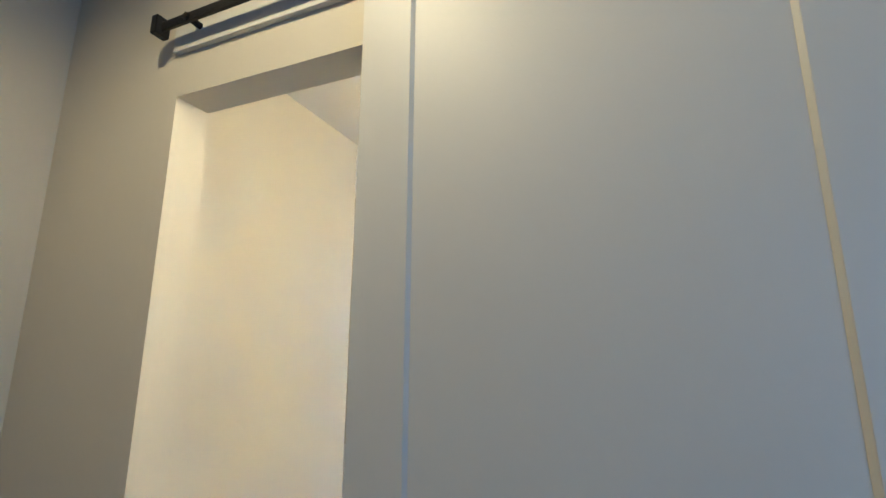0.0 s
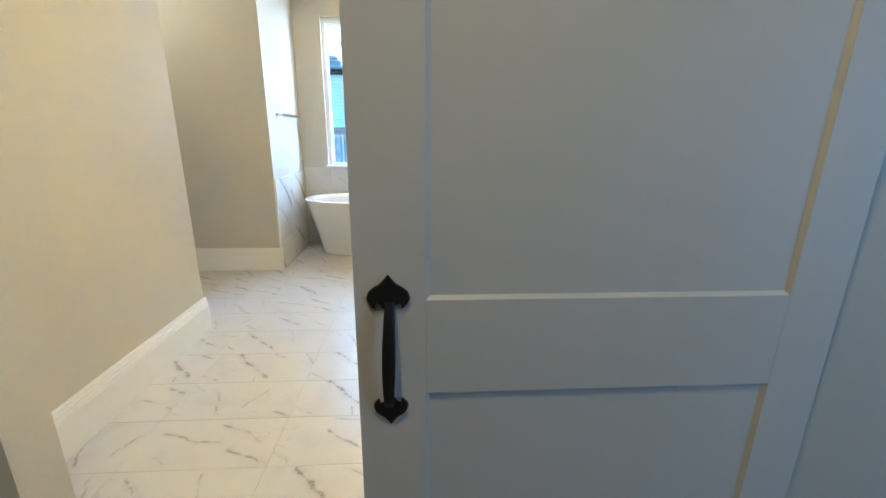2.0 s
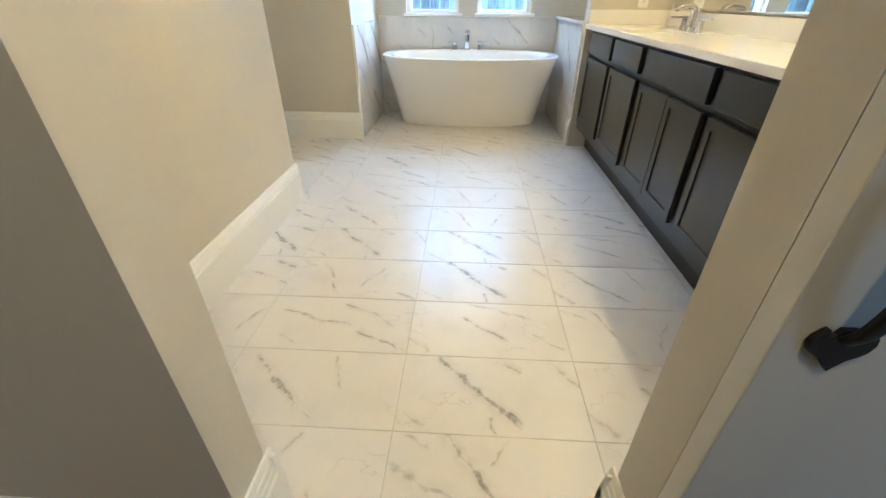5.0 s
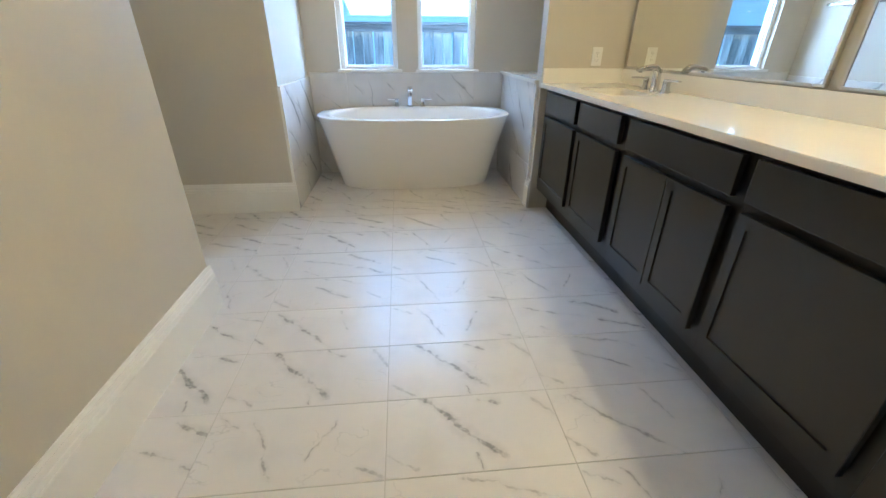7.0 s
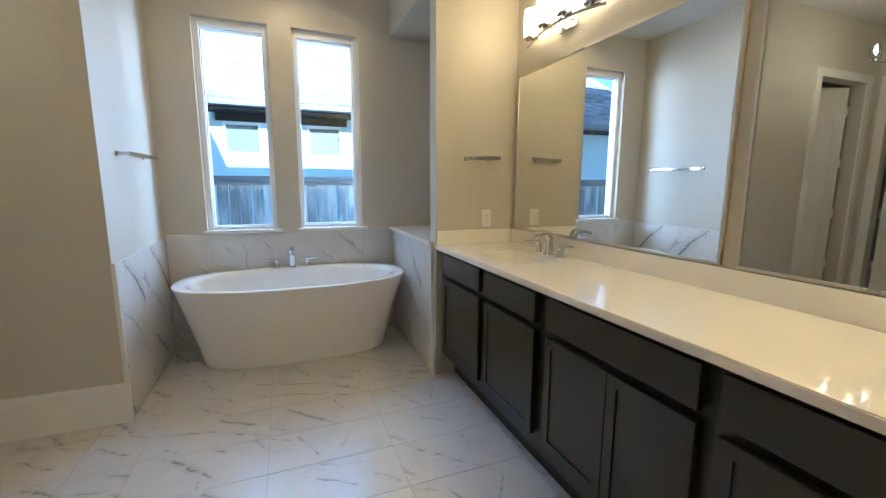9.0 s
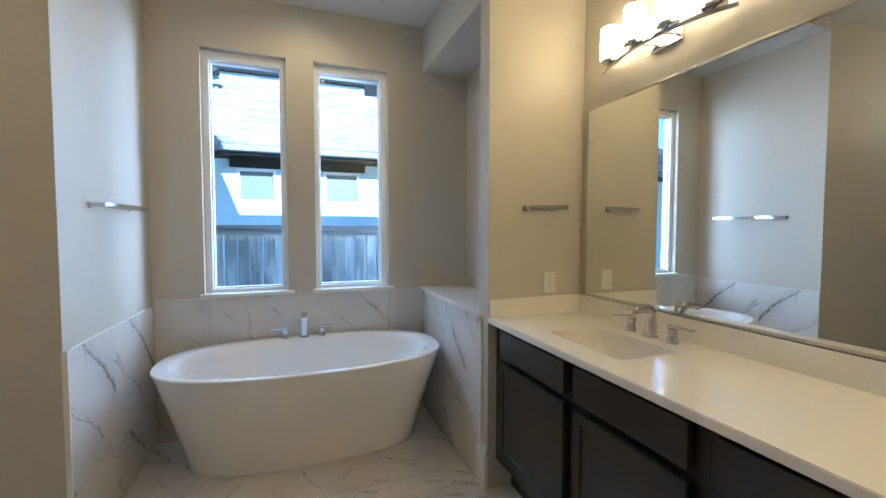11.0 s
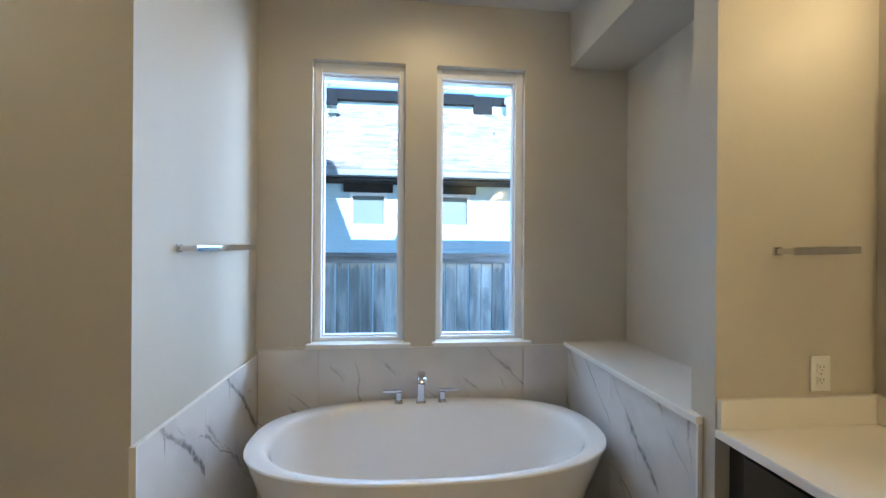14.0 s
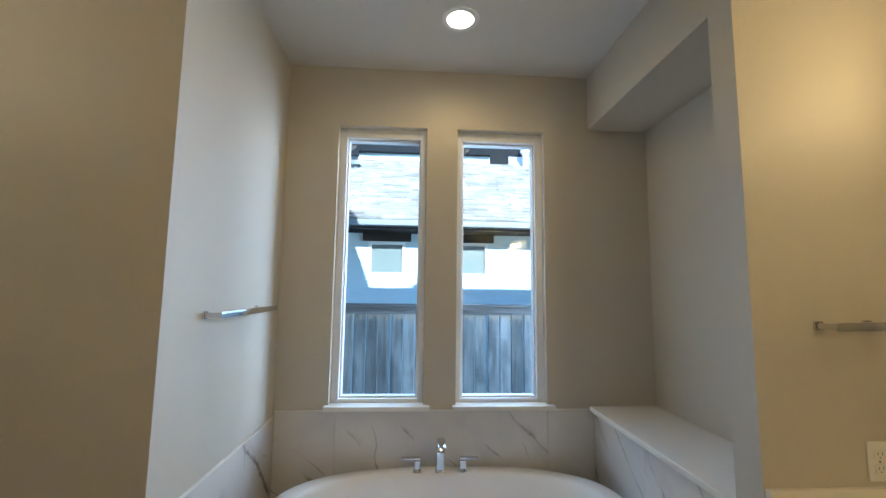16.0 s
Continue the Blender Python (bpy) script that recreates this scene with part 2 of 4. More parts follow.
def wood(name, a, c, scale=1.0, rough=0.45, along="x", vary=0.18):
    m = bpy.data.materials.new(name)
    m.use_nodes = True
    nt, b = m.node_tree, m.node_tree.nodes["Principled BSDF"]
    N, L = nt.nodes.new, nt.links.new
    tc, oi = N("ShaderNodeTexCoord"), N("ShaderNodeObjectInfo")
    sc = N("ShaderNodeVectorMath")
    sc.operation = "SCALE"
    sc.inputs[0].default_value = (13.1, 7.7, 5.9)
    L(oi.outputs["Random"], sc.inputs["Scale"])
    add = N("ShaderNodeVectorMath")
    add.operation = "ADD"
    L(tc.outputs["Object"], add.inputs[0])
    L(sc.outputs[0], add.inputs[1])
    mp = N("ShaderNodeMapping")
    mp.inputs["Scale"].default_value = {"x": (0.9 * scale, 14 * scale, 14 * scale), "z": (14 * scale, 14 * scale, 0.9 * scale)}[along]
    L(add.outputs[0], mp.inputs["Vector"])
    n1 = N("ShaderNodeTexNoise")
    n1.inputs["Scale"].default_value, n1.inputs["Detail"].default_value, n1.inputs["Distortion"].default_value = 1.6, 6, 0.8
    L(mp.outputs[0], n1.inputs["Vector"])
    n2 = N("ShaderNodeTexNoise")
    n2.inputs["Scale"].default_value, n2.inputs["Detail"].default_value = 1.8, 3
    L(add.outputs[0], n2.inputs["Vector"])
    ramp = N("ShaderNodeValToRGB")
    ramp.color_ramp.elements[0].position, ramp.color_ramp.elements[1].position = 0.32, 0.68
    ramp.color_ramp.elements[0].color, ramp.color_ramp.elements[1].color = (*a, 1), (*c, 1)
    L(n1.outputs["Fac"], ramp.inputs["Fac"])
    r = N("ShaderNodeMapRange")
    r.inputs["To Min"].default_value, r.inputs["To Max"].default_value = 1 - vary, 1 + vary
    L(oi.outputs["Random"], r.inputs["Value"])
    r2 = N("ShaderNodeMapRange")
    r2.inputs["From Min"].default_value, r2.inputs["From Max"].default_value = 0.3, 0.7
    r2.inputs["To Min"].default_value, r2.inputs["To Max"].default_value = 0.82, 1.15
    L(n2.outputs["Fac"], r2.inputs["Value"])
    k = N("ShaderNodeMath")
    k.operation = "MULTIPLY"
    L(r.outputs[0], k.inputs[0])
    L(r2.outputs[0], k.inputs[1])
    s2 = N("ShaderNodeVectorMath")
    s2.operation = "SCALE"
    L(ramp.outputs["Color"], s2.inputs[0])
    L(k.outputs[0], s2.inputs["Scale"])
    L(s2.outputs[0], b.inputs["Base Color"])
    b.inputs["Roughness"].default_value = rough
    bp = N("ShaderNodeBump")
    bp.inputs["Strength"].default_value, bp.inputs["Distance"].default_value = 0.25, 0.002
    L(n1.outputs["Fac"], bp.inputs["Height"])
    L(bp.outputs[0], b.inputs["Normal"])
    return m


PAINT = material("greige_wall_paint", (0.56, 0.522, 0.445), 0.55, grain=0.015, bump=0.12, size=60, stain=0.015)
CEIL = material("ceiling_paint", (0.66, 0.64, 0.60), 0.8, grain=0.015, bump=0.2, size=50, stain=0.01)
TRIM = material("white_trim_paint", (0.82, 0.805, 0.765), 0.22, grain=0.01, bump=0.05, size=30, stain=0.02)
DOOR = material("pale_grey_door_paint", (0.60, 0.59, 0.565), 0.50, grain=0.01, bump=0.10, size=45, stain=0.02)
ESPRESSO = material("espresso_cabinet_paint", (0.023, 0.021, 0.018), 0.30, grain=0.06, bump=0.06, size=35, stain=0.08)
CARCASS = material("cabinet_shadow_gap", (0.018, 0.016, 0.015), 0.5, grain=0.05, size=30)
QUARTZ = material("white_quartz", (0.85, 0.82, 0.76), 0.07, grain=0.02, size=220, stain=0.015)
ACRYLIC = material("white_acrylic", (0.90, 0.89, 0.88), 0.12, stain=0.008, grain=0.004)
CERAMIC = material("white_ceramic", (0.84, 0.81, 0.75), 0.1, stain=0.01, grain=0.004)
CHROME = material("polished_chrome", (0.66, 0.66, 0.68), 0.07, 1.0)
IRON = material("black_iron", (0.012, 0.012, 0.013), 0.42, 0.3, grain=0.1, bump=0.3, size=90, stain=0.1)
EDGE = material("brushed_mirror_edge", (0.62, 0.60, 0.55), 0.28, 0.8, grain=0.02, stain=0.03)
MIRROR = material("mirror_silver", (0.86, 0.88, 0.86), 0.0, 1.0)
VINYL = material("white_vinyl_frame", (0.80, 0.81, 0.82), 0.3, grain=0.008, stain=0.01)
PLASTIC = material("white_plastic", (0.80, 0.79, 0.75), 0.3, stain=0.01, grain=0.005)
DARKSLOT = material("dark_slot", (0.02, 0.02, 0.02), 0.6)
SOCKET_SLOT = material("socket_slot", (0.22, 0.21, 0.19), 0.6, grain=0.03)
GROUT = material("grey_grout", (0.50, 0.48, 0.45), 0.85, grain=0.08, bump=0.3, size=120)
PRINTS = {
    "A": [(-0.17, 0.14, 0.06, -0.09, 0.015, 0.95), (0.03, 0.14, 0.11, 0.10, 0.011, 0.8), (0.22, 0.15, 0.30, 0.04, 0.012, 0.5), (-0.29, -0.08, -0.20, -0.13, 0.010, 0.5), (0.0, -0.09, 0.01, -0.14, 0.005, 0.7)],
    "B": [(-0.16, 0.11, -0.06, -0.10, 0.007, 0.75), (0.12, 0.07, 0.05, -0.06, 0.005, 0.7), (0.20, -0.11, 0.29, -0.15, 0.010, 0.7), (-0.28, 0.13, -0.20, 0.08, 0.006, 0.6)],
    "C": [(-0.15, 0.15, 0.09, -0.15, 0.014, 0.95), (-0.27, 0.03, 0.05, -0.14, 0.017, 0.62), (-0.01, 0.05, 0.04, 0.12, 0.006, 0.6), (0.10, -0.05, 0.18, -0.13, 0.007, 0.5), (-0.26, 0.13, -0.20, 0.10, 0.006, 0.5)],
    "D": [(-0.09, 0.05, 0.07, -0.06, 0.009, 0.85), (-0.06, 0.14, 0.16, 0.07, 0.006, 0.6), (-0.29, -0.07, -0.22, -0.13, 0.011, 0.5), (0.18, -0.02, 0.27, -0.10, 0.006, 0.6)],
    "E": [(-0.22, 0.06, 0.04, -0.01, 0.008, 0.75), (0.03, 0.11, 0.22, 0.0, 0.012, 0.9), (0.10, -0.05, 0.28, -0.13, 0.010, 0.9), (-0.20, -0.08, -0.12, -0.13, 0.006, 0.5)],
    "F": [(-0.22, 0.11, -0.02, -0.08, 0.010, 0.85), (-0.03, -0.08, 0.06, -0.15, 0.006, 0.6), (0.06, 0.12, 0.11, -0.01, 0.006, 0.55), (-0.30, -0.06, -0.22, -0.13, 0.008, 0.7)],
}
FLOOR_TILES = {k: printed_marble("floor_marble_print_" + k.lower(), v) for k, v in PRINTS.items()}
WALL_TILE = marble("wall_marble_tile", 0.18, 0.9, scale=0.62, angle=-46.0, cloudy=0.25, base=(0.70, 0.685, 0.67), dark=(0.15, 0.145, 0.14))
OAK = wood("oak_plank", (0.165, 0.105, 0.036), (0.32, 0.215, 0.08))
OAK_EDGE = wood("oak_threshold", (0.36, 0.25, 0.115), (0.52, 0.385, 0.20))
FENCE = wood("weathered_fence_board", (0.17, 0.19, 0.205), (0.37, 0.395, 0.41), scale=0.8, rough=0.85, along="z", vary=0.34)
fb = FENCE.node_tree
FN, FL = fb.nodes.new, fb.links.new
where = FN("ShaderNodeTexCoord").outputs["Object"]
own = FN("ShaderNodeObjectInfo").outputs["Random"]
shift = FN("ShaderNodeVectorMath")
shift.operation = "MULTIPLY_ADD"
shift.inputs[1].default_value = (1, 1, 0.35)
FL(where, shift.inputs[0])
FL(own, shift.inputs[2])
blot, rag, height, sub = FN("ShaderNodeTexNoise"), FN("ShaderNodeTexNoise"), FN("ShaderNodeSeparateXYZ"), FN("ShaderNodeMath")
blot.inputs["Scale"].default_value, blot.inputs["Detail"].default_value = 6.0, 4
rag.inputs["Scale"].default_value, rag.inputs["Detail"].default_value = 30.0, 3
FL(shift.outputs[0], blot.inputs["Vector"])
FL(shift.outputs[0], rag.inputs["Vector"])
FL(where, height.inputs[0])
sub.operation, sub.inputs[1].default_value = "MULTIPLY_ADD", 0.30
FL(rag.outputs["Fac"], sub.inputs[0])
FL(height.outputs["Z"], sub.inputs[2])
last = fb.nodes["Principled BSDF"].inputs["Base Color"].links[0].from_socket
for value, lo, hi, tint, most in ((blot.outputs["Fac"], 0.48, 0.66, (0.06, 0.075, 0.085), 0.75), (sub.outputs[0], 1.80, 1.87, (0.46, 0.40, 0.33), 0.8)):
    r, mx = FN("ShaderNodeMapRange"), FN("ShaderNodeMix")
    r.inputs["From Min"].default_value, r.inputs["From Max"].default_value, r.inputs["To Max"].default_value = lo, hi, most
    mx.data_type, mx.inputs[7].default_value = "RGBA", (*tint, 1)
    FL(value, r.inputs["Value"])
    FL(r.outputs[0], mx.inputs[0])
    FL(last, mx.inputs[6])
    last = mx.outputs[2]
FL(last, fb.nodes["Principled BSDF"].inputs["Base Color"])
# Sky-blue tint of the wall's shaded part is mixed into this white paint.
SIDING = material("white_brick_shade_tint", (0.56, 0.71, 0.77), 0.7, grain=0.05, bump=0.5, size=30, stain=0.04)
snt = SIDING.node_tree
brick = snt.nodes.new("ShaderNodeTexBrick")
brick.inputs["Scale"].default_value, brick.inputs["Mortar Size"].default_value = 1.0, 0.006
brick.inputs["Brick Width"].default_value, brick.inputs["Row Height"].default_value = 0.21, 0.075
turn = snt.nodes.new("ShaderNodeMapping")
turn.inputs["Rotation"].default_value = (radians(-90), 0, 0)
snt.links.new(snt.nodes["Texture Coordinate"].outputs["Object"], turn.inputs["Vector"])
snt.links.new(turn.outputs[0], brick.inputs["Vector"])
relief = snt.nodes.new("ShaderNodeBump")
relief.inputs["Strength"].default_value, relief.inputs["Distance"].default_value, relief.invert = 1.0, 0.008, True
snt.links.new(brick.outputs["Fac"], relief.inputs["Height"])
snt.links.new(snt.nodes["Bump"].outputs[0], relief.inputs["Normal"])
snt.links.new(relief.outputs[0], snt.nodes["Principled BSDF"].inputs["Normal"])
SHINGLE = material("pale_grey_shingle", (0.37, 0.36, 0.335), 0.9, grain=0.3, bump=0.6, size=40, stain=0.15)
sb = SHINGLE.node_tree
isle, spread, tone = sb.nodes.new("ShaderNodeNewGeometry"), sb.nodes.new("ShaderNodeMapRange"), sb.nodes.new("ShaderNodeVectorMath")
spread.inputs["To Min"].default_value, spread.inputs["To Max"].default_value = 0.72, 1.2
tone.operation = "SCALE"
sb.links.new(isle.outputs["Random Per Island"], spread.inputs["Value"])
sb.links.new(sb.nodes["Principled BSDF"].inputs["Base Color"].links[0].from_socket, tone.inputs[0])
sb.links.new(spread.outputs[0], tone.inputs["Scale"])
sb.links.new(tone.outputs[0], sb.nodes["Principled BSDF"].inputs["Base Color"])
# Eave shade is put into this near-black colour; the sun would light it pale.
SOFFIT = material("eave_shade_dark", (0.018, 0.021, 0.025), 0.9, grain=0.05, stain=0.05, spec=0.08)
GUTTER = material("pale_gutter", (0.20, 0.235, 0.25), 0.5, grain=0.03, stain=0.03)
NIGHTGLASS = material("dull_window_glass", (0.15, 0.19, 0.185), 0.3, grain=0.02, stain=0.05)
DIRT = material("bare_ground", (0.16, 0.14, 0.10), 0.9, grain=0.3, bump=0.5, size=12, stain=0.2)
GLOW = glowing("frosted_lamp_glass", (1.0, 0.70, 0.34), 2.2)
BULBGLOW = glowing("lit_bulb", (1.0, 0.86, 0.62), 30.0)
CANGLOW = glowing("can_light_lens", (1.0, 0.90, 0.72), 5.0)

GLASS = bpy.data.materials.new("window_glass")
GLASS.use_nodes = True
gb = GLASS.node_tree.nodes["Principled BSDF"]
gb.inputs["Base Color"].default_value = (0.86, 0.96, 1.0, 1)
gb.inputs["Transmission Weight"].default_value, gb.inputs["Roughness"].default_value, gb.inputs["IOR"].default_value = 1.0, 0.0, 1.45


# ---- building blocks ----
ORIGIN = {}


def box(bm, lo, hi, bevel=0.0, seg=2):
    lo, hi = Vector(lo), Vector(hi)
    b2 = bmesh.new()
    bmesh.ops.create_cube(b2, size=1)
    for v in b2.verts:
        v.co = Vector(((lo + hi) / 2)[i] + v.co[i] * (hi - lo)[i] for i in range(3))
    if bevel:
        bmesh.ops.bevel(b2, geom=b2.edges[:], offset=bevel, segments=seg, affect="EDGES", profile=0.6)
    append(bm, b2)
    return bm


def append(bm, b2, m=None):
    me = bpy.data.meshes.new("tmp")
    b2.to_mesh(me)
    b2.free()
    if m is not None:
        me.transform(m)
    bm.from_mesh(me)
    bpy.data.meshes.remove(me)


def cyl(bm, a, c, r, r2=None, n=24, bevel=0.0):
    a, c = Vector(a), Vector(c)
    b2 = bmesh.new()
    bmesh.ops.create_cone(b2, cap_ends=True, segments=n, radius1=r, radius2=r if r2 is None else r2, depth=(c - a).length)
    if bevel:
        ed = [e for e in b2.edges if abs(e.verts[0].co.z - e.verts[1].co.z) < 1e-6]
        bmesh.ops.bevel(b2, geom=ed, offset=bevel, segments=2, affect="EDGES")
    q = (c - a).to_track_quat("Z", "Y").to_matrix().to_4x4()
    append(bm, b2, Matrix.Translation((a + c) / 2) @ q)
    return bm


def loft(bm, rings, close=True, cap0=True, cap1=True):
    loops = [[bm.verts.new(p) for p in ring] for ring in rings]
    n = len(loops[0])
    for a, c in zip(loops, loops[1:]):
        for i in range(n if close else n - 1):
            bm.faces.new((a[i], a[(i + 1) % n], c[(i + 1) % n], c[i]))
    if cap0:
        bm.faces.new(loops[0][::-1])
    if cap1:
        bm.faces.new(loops[-1])
    return bm


def sweep(bm, path, w, h, side, power=4.0, n=16):
    """A rounded bar along path; w across 'side', h across the other way; w and h may be lists."""
    side = Vector(side).normalized()
    rings = []
    for i, p in enumerate(path):
        p = Vector(p)
        d = (Vector(path[min(i + 1, len(path) - 1)]) - Vector(path[max(i - 1, 0)])).normalized()
        up = d.cross(side).normalized()
        ww, hh = (w[i] if isinstance(w, (list, tuple)) else w), (h[i] if isinstance(h, (list, tuple)) else h)
        ring = []
        for k in range(n):
            t = 2 * math.pi * k / n
            cx = math.copysign(abs(math.cos(t)) ** (2 / power), math.cos(t))
            cy = math.copysign(abs(math.sin(t)) ** (2 / power), math.sin(t))
            ring.append(p + side * cx * ww / 2 + up * cy * hh / 2)
        rings.append(ring)
    return loft(bm, rings)


def profile_run(bm, start, end, out, prof):
    """A moulding: prof is (distance from the wall, height) pairs, run from start to end along a wall that faces 'out'."""
    out = Vector(out)
    loft(bm, [[Vector(p) + out * d + Vector((0, 0, h)) for d, h in prof] for p in (start, end)])
    return bm


def part(name, bm, mat, parent=None, label="", smooth=False, category="", kind="", group="", local=False):
    origin = Vector() if local else ORIGIN.get(parent.name, Vector()) if parent else Vector()
    bmesh.ops.recalc_face_normals(bm, faces=bm.faces[:])
    me = bpy.data.meshes.new(name)
    if origin.length:
        bmesh.ops.translate(bm, verts=bm.verts[:], vec=-origin)
    bm.to_mesh(me)
    bm.free()
    if smooth:
        me.polygons.foreach_set("use_smooth", [True] * len(me.polygons))
        me.set_sharp_from_angle(angle=radians(35))
    me.materials.append(mat)
    ob = new(name, me)
    if parent:
        ob.parent = parent
        ORIGIN[ob.name] = origin
    return tagged(ob, label, category, group, kind)


def thing(name, at, label, category, group="", kind=""):
    ob = new(name)
    ob.location = at
    ORIGIN[ob.name] = Vector(at)
    return tagged(ob, label, category, group, kind)


def B(lo, hi, bevel=0.0, seg=2):
    return box(bmesh.new(), lo, hi, bevel, seg)


def setting(name, boxes, mat, label, category, bevel=0.0):
    bm = bmesh.new()
    for lo, hi in boxes:
        box(bm, lo, hi, bevel)
    return part(name, bm, mat, None, label, category=category, kind="structure")


# ---- plan ----
TOP, TOPA = 3.045, 2.957                      # ceiling
WF, WB = 0.905, 1.02            # partition between bedroom and bathroom
OL, OR, OH = -1.03, -0.262, 2.275  # its opening
XL, YE = -1.651, 2.862           # left bathroom wall and its end
YW, XA = 4.172, -1.543            # wing wall front, left side of the alcove
YN = 5.245                      # window wall
XC, YC, YC2, XN = 0.284, 4.080, 4.190, 0.655  # column by the tub, niche back
XR = 0.877                      # vanity wall
XH = -3.79                      # hall end
ZW = -0.020                     # oak floor
WIN = [(-1.243, -0.716), (-0.530, 0.002)]
WZ0, WZ1 = 0.955, 2.592
X0, X1, Y0 = -1.69, 2.62, -3.4  # bedroom

# ---- large structure ----
setting("wall_partition", [((X0, WF, -0.1), (OL, WB, TOP)), ((OL, WF, OH), (OR, WB, TOP)), ((OR, WF, -0.1), (X1, WB, TOP))],
        PAINT, "greige painted partition wall with a plain doorway", "wall")
setting("wall_bath_west", [((XH, WB, -0.1), (XL, YE, TOP))], PAINT, "greige painted wall that ends at the hall", "wall", )
nb = [((XH - 0.1, YN, -0.1), (WIN[0][0], YN + 0.16, TOP)), ((WIN[0][1], YN, -0.1), (WIN[1][0], YN + 0.16, TOP)), ((WIN[1][1], YN, -0.1), (XR + 0.15, YN + 0.16, TOP))]
for a, c in WIN:
    nb += [((a, YN, -0.1), (c, YN + 0.16, WZ0)), ((a, YN, WZ1), (c, YN + 0.16, TOP))]
setting("wall_window", nb, PAINT, "greige painted wall with two tall narrow windows", "wall")
setting("wall_east", [((XR, WB, -0.1), (XR + 0.15, YC, TOP)), ((XN, YC2, -0.1), (XR + 0.15, YN, TOP))], PAINT, "greige painted wall behind the vanity", "wall")
setting("wall_column", [((XC, YC, -0.1), (XR + 0.15, YC2, TOP)), ((XC, YC2, -0.1), (XN, YN, 0.925)), ((XC, YC2, 2.618), (XN, YN, TOP))], PAINT, "greige painted wall end with niche and dropped soffit", "wall")
setting("ceiling_bath", [((XH - 0.1, WB, TOP), (XR + 0.15, YN + 0.16, TOP + 0.12))], CEIL, "flat off-white painted bathroom ceiling", "ceiling")
setting("ceiling_alcove", [((XA + 0.0005, YW + 0.003, TOPA), (XC - 0.0005, YN - 0.0005, TOP))], CEIL, "flat painted ceiling over the tub alcove", "ceiling")
setting("ceiling_bedroom", [((X0 - 0.1, Y0 - 0.1, TOP), (X1 + 0.1, WB, TOP + 0.12))], CEIL, "flat off-white painted bedroom ceiling", "ceiling")
setting("wall_bedroom_west", [((X0 - 0.1, Y0, -0.1), (X0, WF, TOP))], PAINT, "plain greige painted bedroom wall", "wall")
setting("wall_bedroom_south", [((X0 - 0.1, Y0 - 0.1, -0.1), (X1 + 0.1, Y0, TOP))], PAINT, "plain greige painted bedroom wall", "wall")
setting("wall_bedroom_east", [((X1, Y0, -0.1), (X1 + 0.1, WB, TOP))], PAINT, "plain greige painted bedroom wall", "wall")
# wing wall with a doorway into the closet, and the hall end with a second doorway
DX0, DX1, DH = -3.57, -2.75, 2.44
setting("wall_wing", [((DX1, YW, -0.1), (XA, YN, TOP)), ((XH, YW, DH), (DX1, YW + 0.12, TOP)), ((XH, YW, -0.1), (DX0, YW + 0.12, DH))], PAINT, "greige painted wing wall beside the tub alcove", "wall")
EY0, EY1 = 3.28, 4.05
setting("wall_hall_end", [((XH - 0.12, EY1, -0.1), (XH, YN, TOP)), ((XH - 0.12, EY0, DH), (XH, EY1, TOP)), ((XH - 0.12, WB, -0.1), (XH, EY0, TOP))], PAINT, "greige painted hall end wall with a doorway", "wall")
setting("wall_closet", [((XH - 1.2, 3.0, -0.1), (XH - 1.1, YN, TOP)), ((XH - 1.1, 3.0, -0.1), (XH - 0.12, 3.1, TOP)), ((XH - 1.1, YN - .1, -0.1), (XH - 0.12, YN, TOP)), ((XH - 1.2, 3.0, TOP), (XH - 0.12, YN, TOP + 0.1))], PAINT, "plain greige painted closet walls", "wall")

BASE_H = 0.196
BASE = [(0.0, 0.0), (0.019, 0.0), (0.019, 0.153), (0.0165, 0.157), (0.0142, 0.158), (0.0142, 0.1610), (0.0162, 0.1625), (0.0152, 0.174), (0.0115, 0.1765), (0.0115, 0.1795), (0.0130, 0.1810), (0.0120, 0.192), (0.0085, 0.195), (0.0085, 0.1975), (0.0096, 0.199), (0.0065, 0.212), (0.0, 0.212)]
SHOE = [(0.019, 0), (0.035, 0), (0.035, 0.008), (0.031, 0.018), (0.024, 0.024), (0.019, 0.026)]


def baseboard(runs, z=0.0, shoe=False, tall=0.212, label="white painted baseboard with a stepped top"):
    bm = bmesh.new()
    for s, e, out in runs:
        profile_run(bm, (*s, z), (*e, z), (*out, 0), [(d, h * tall / BASE_H) for d, h in BASE])
    ob = part("baseboard", bm, TRIM, None, label, category="baseboard", kind="structure")
    if shoe:
        bm = bmesh.new()
        for s, e, out in runs:
            profile_run(bm, (*s, z), (*e, z), (*out, 0), SHOE)
        part("shoe_moulding", bm, TRIM, ob)
    return ob


g = 0.019
baseboard([((X0, WF), (OL + g, WF), (0, -1))], ZW, True, tall=0.240)
baseboard([((OL, WF - 0.0005), (OL, WB + g), (1, 0))], ZW, tall=0.240)
baseboard([((OR, WF - 0.0005), (OR, WB + g), (-1, 0))], ZW, tall=0.240)
bm = bmesh.new()
for x, o in ((OL, 1), (OR, -1)):
    profile_run(bm, (x, WF - 0.035, ZW), (x, 0.9515, ZW), (o, 0, 0), SHOE)
part("shoe_moulding", bm, TRIM, None, "white quarter-round moulding at the doorway", category="trim", kind="structure")
baseboard([((OR - g, WF), (X1, WF), (0, -1))], ZW, True, tall=0.240)
baseboard([((X0, WF - g), (X0, Y0), (1, 0))], ZW, True, tall=0.240)
baseboard([((XH, WB), (OL + g, WB), (0, 1))])
baseboard([((OR - g, WB), (0.4, WB), (0, 1))])
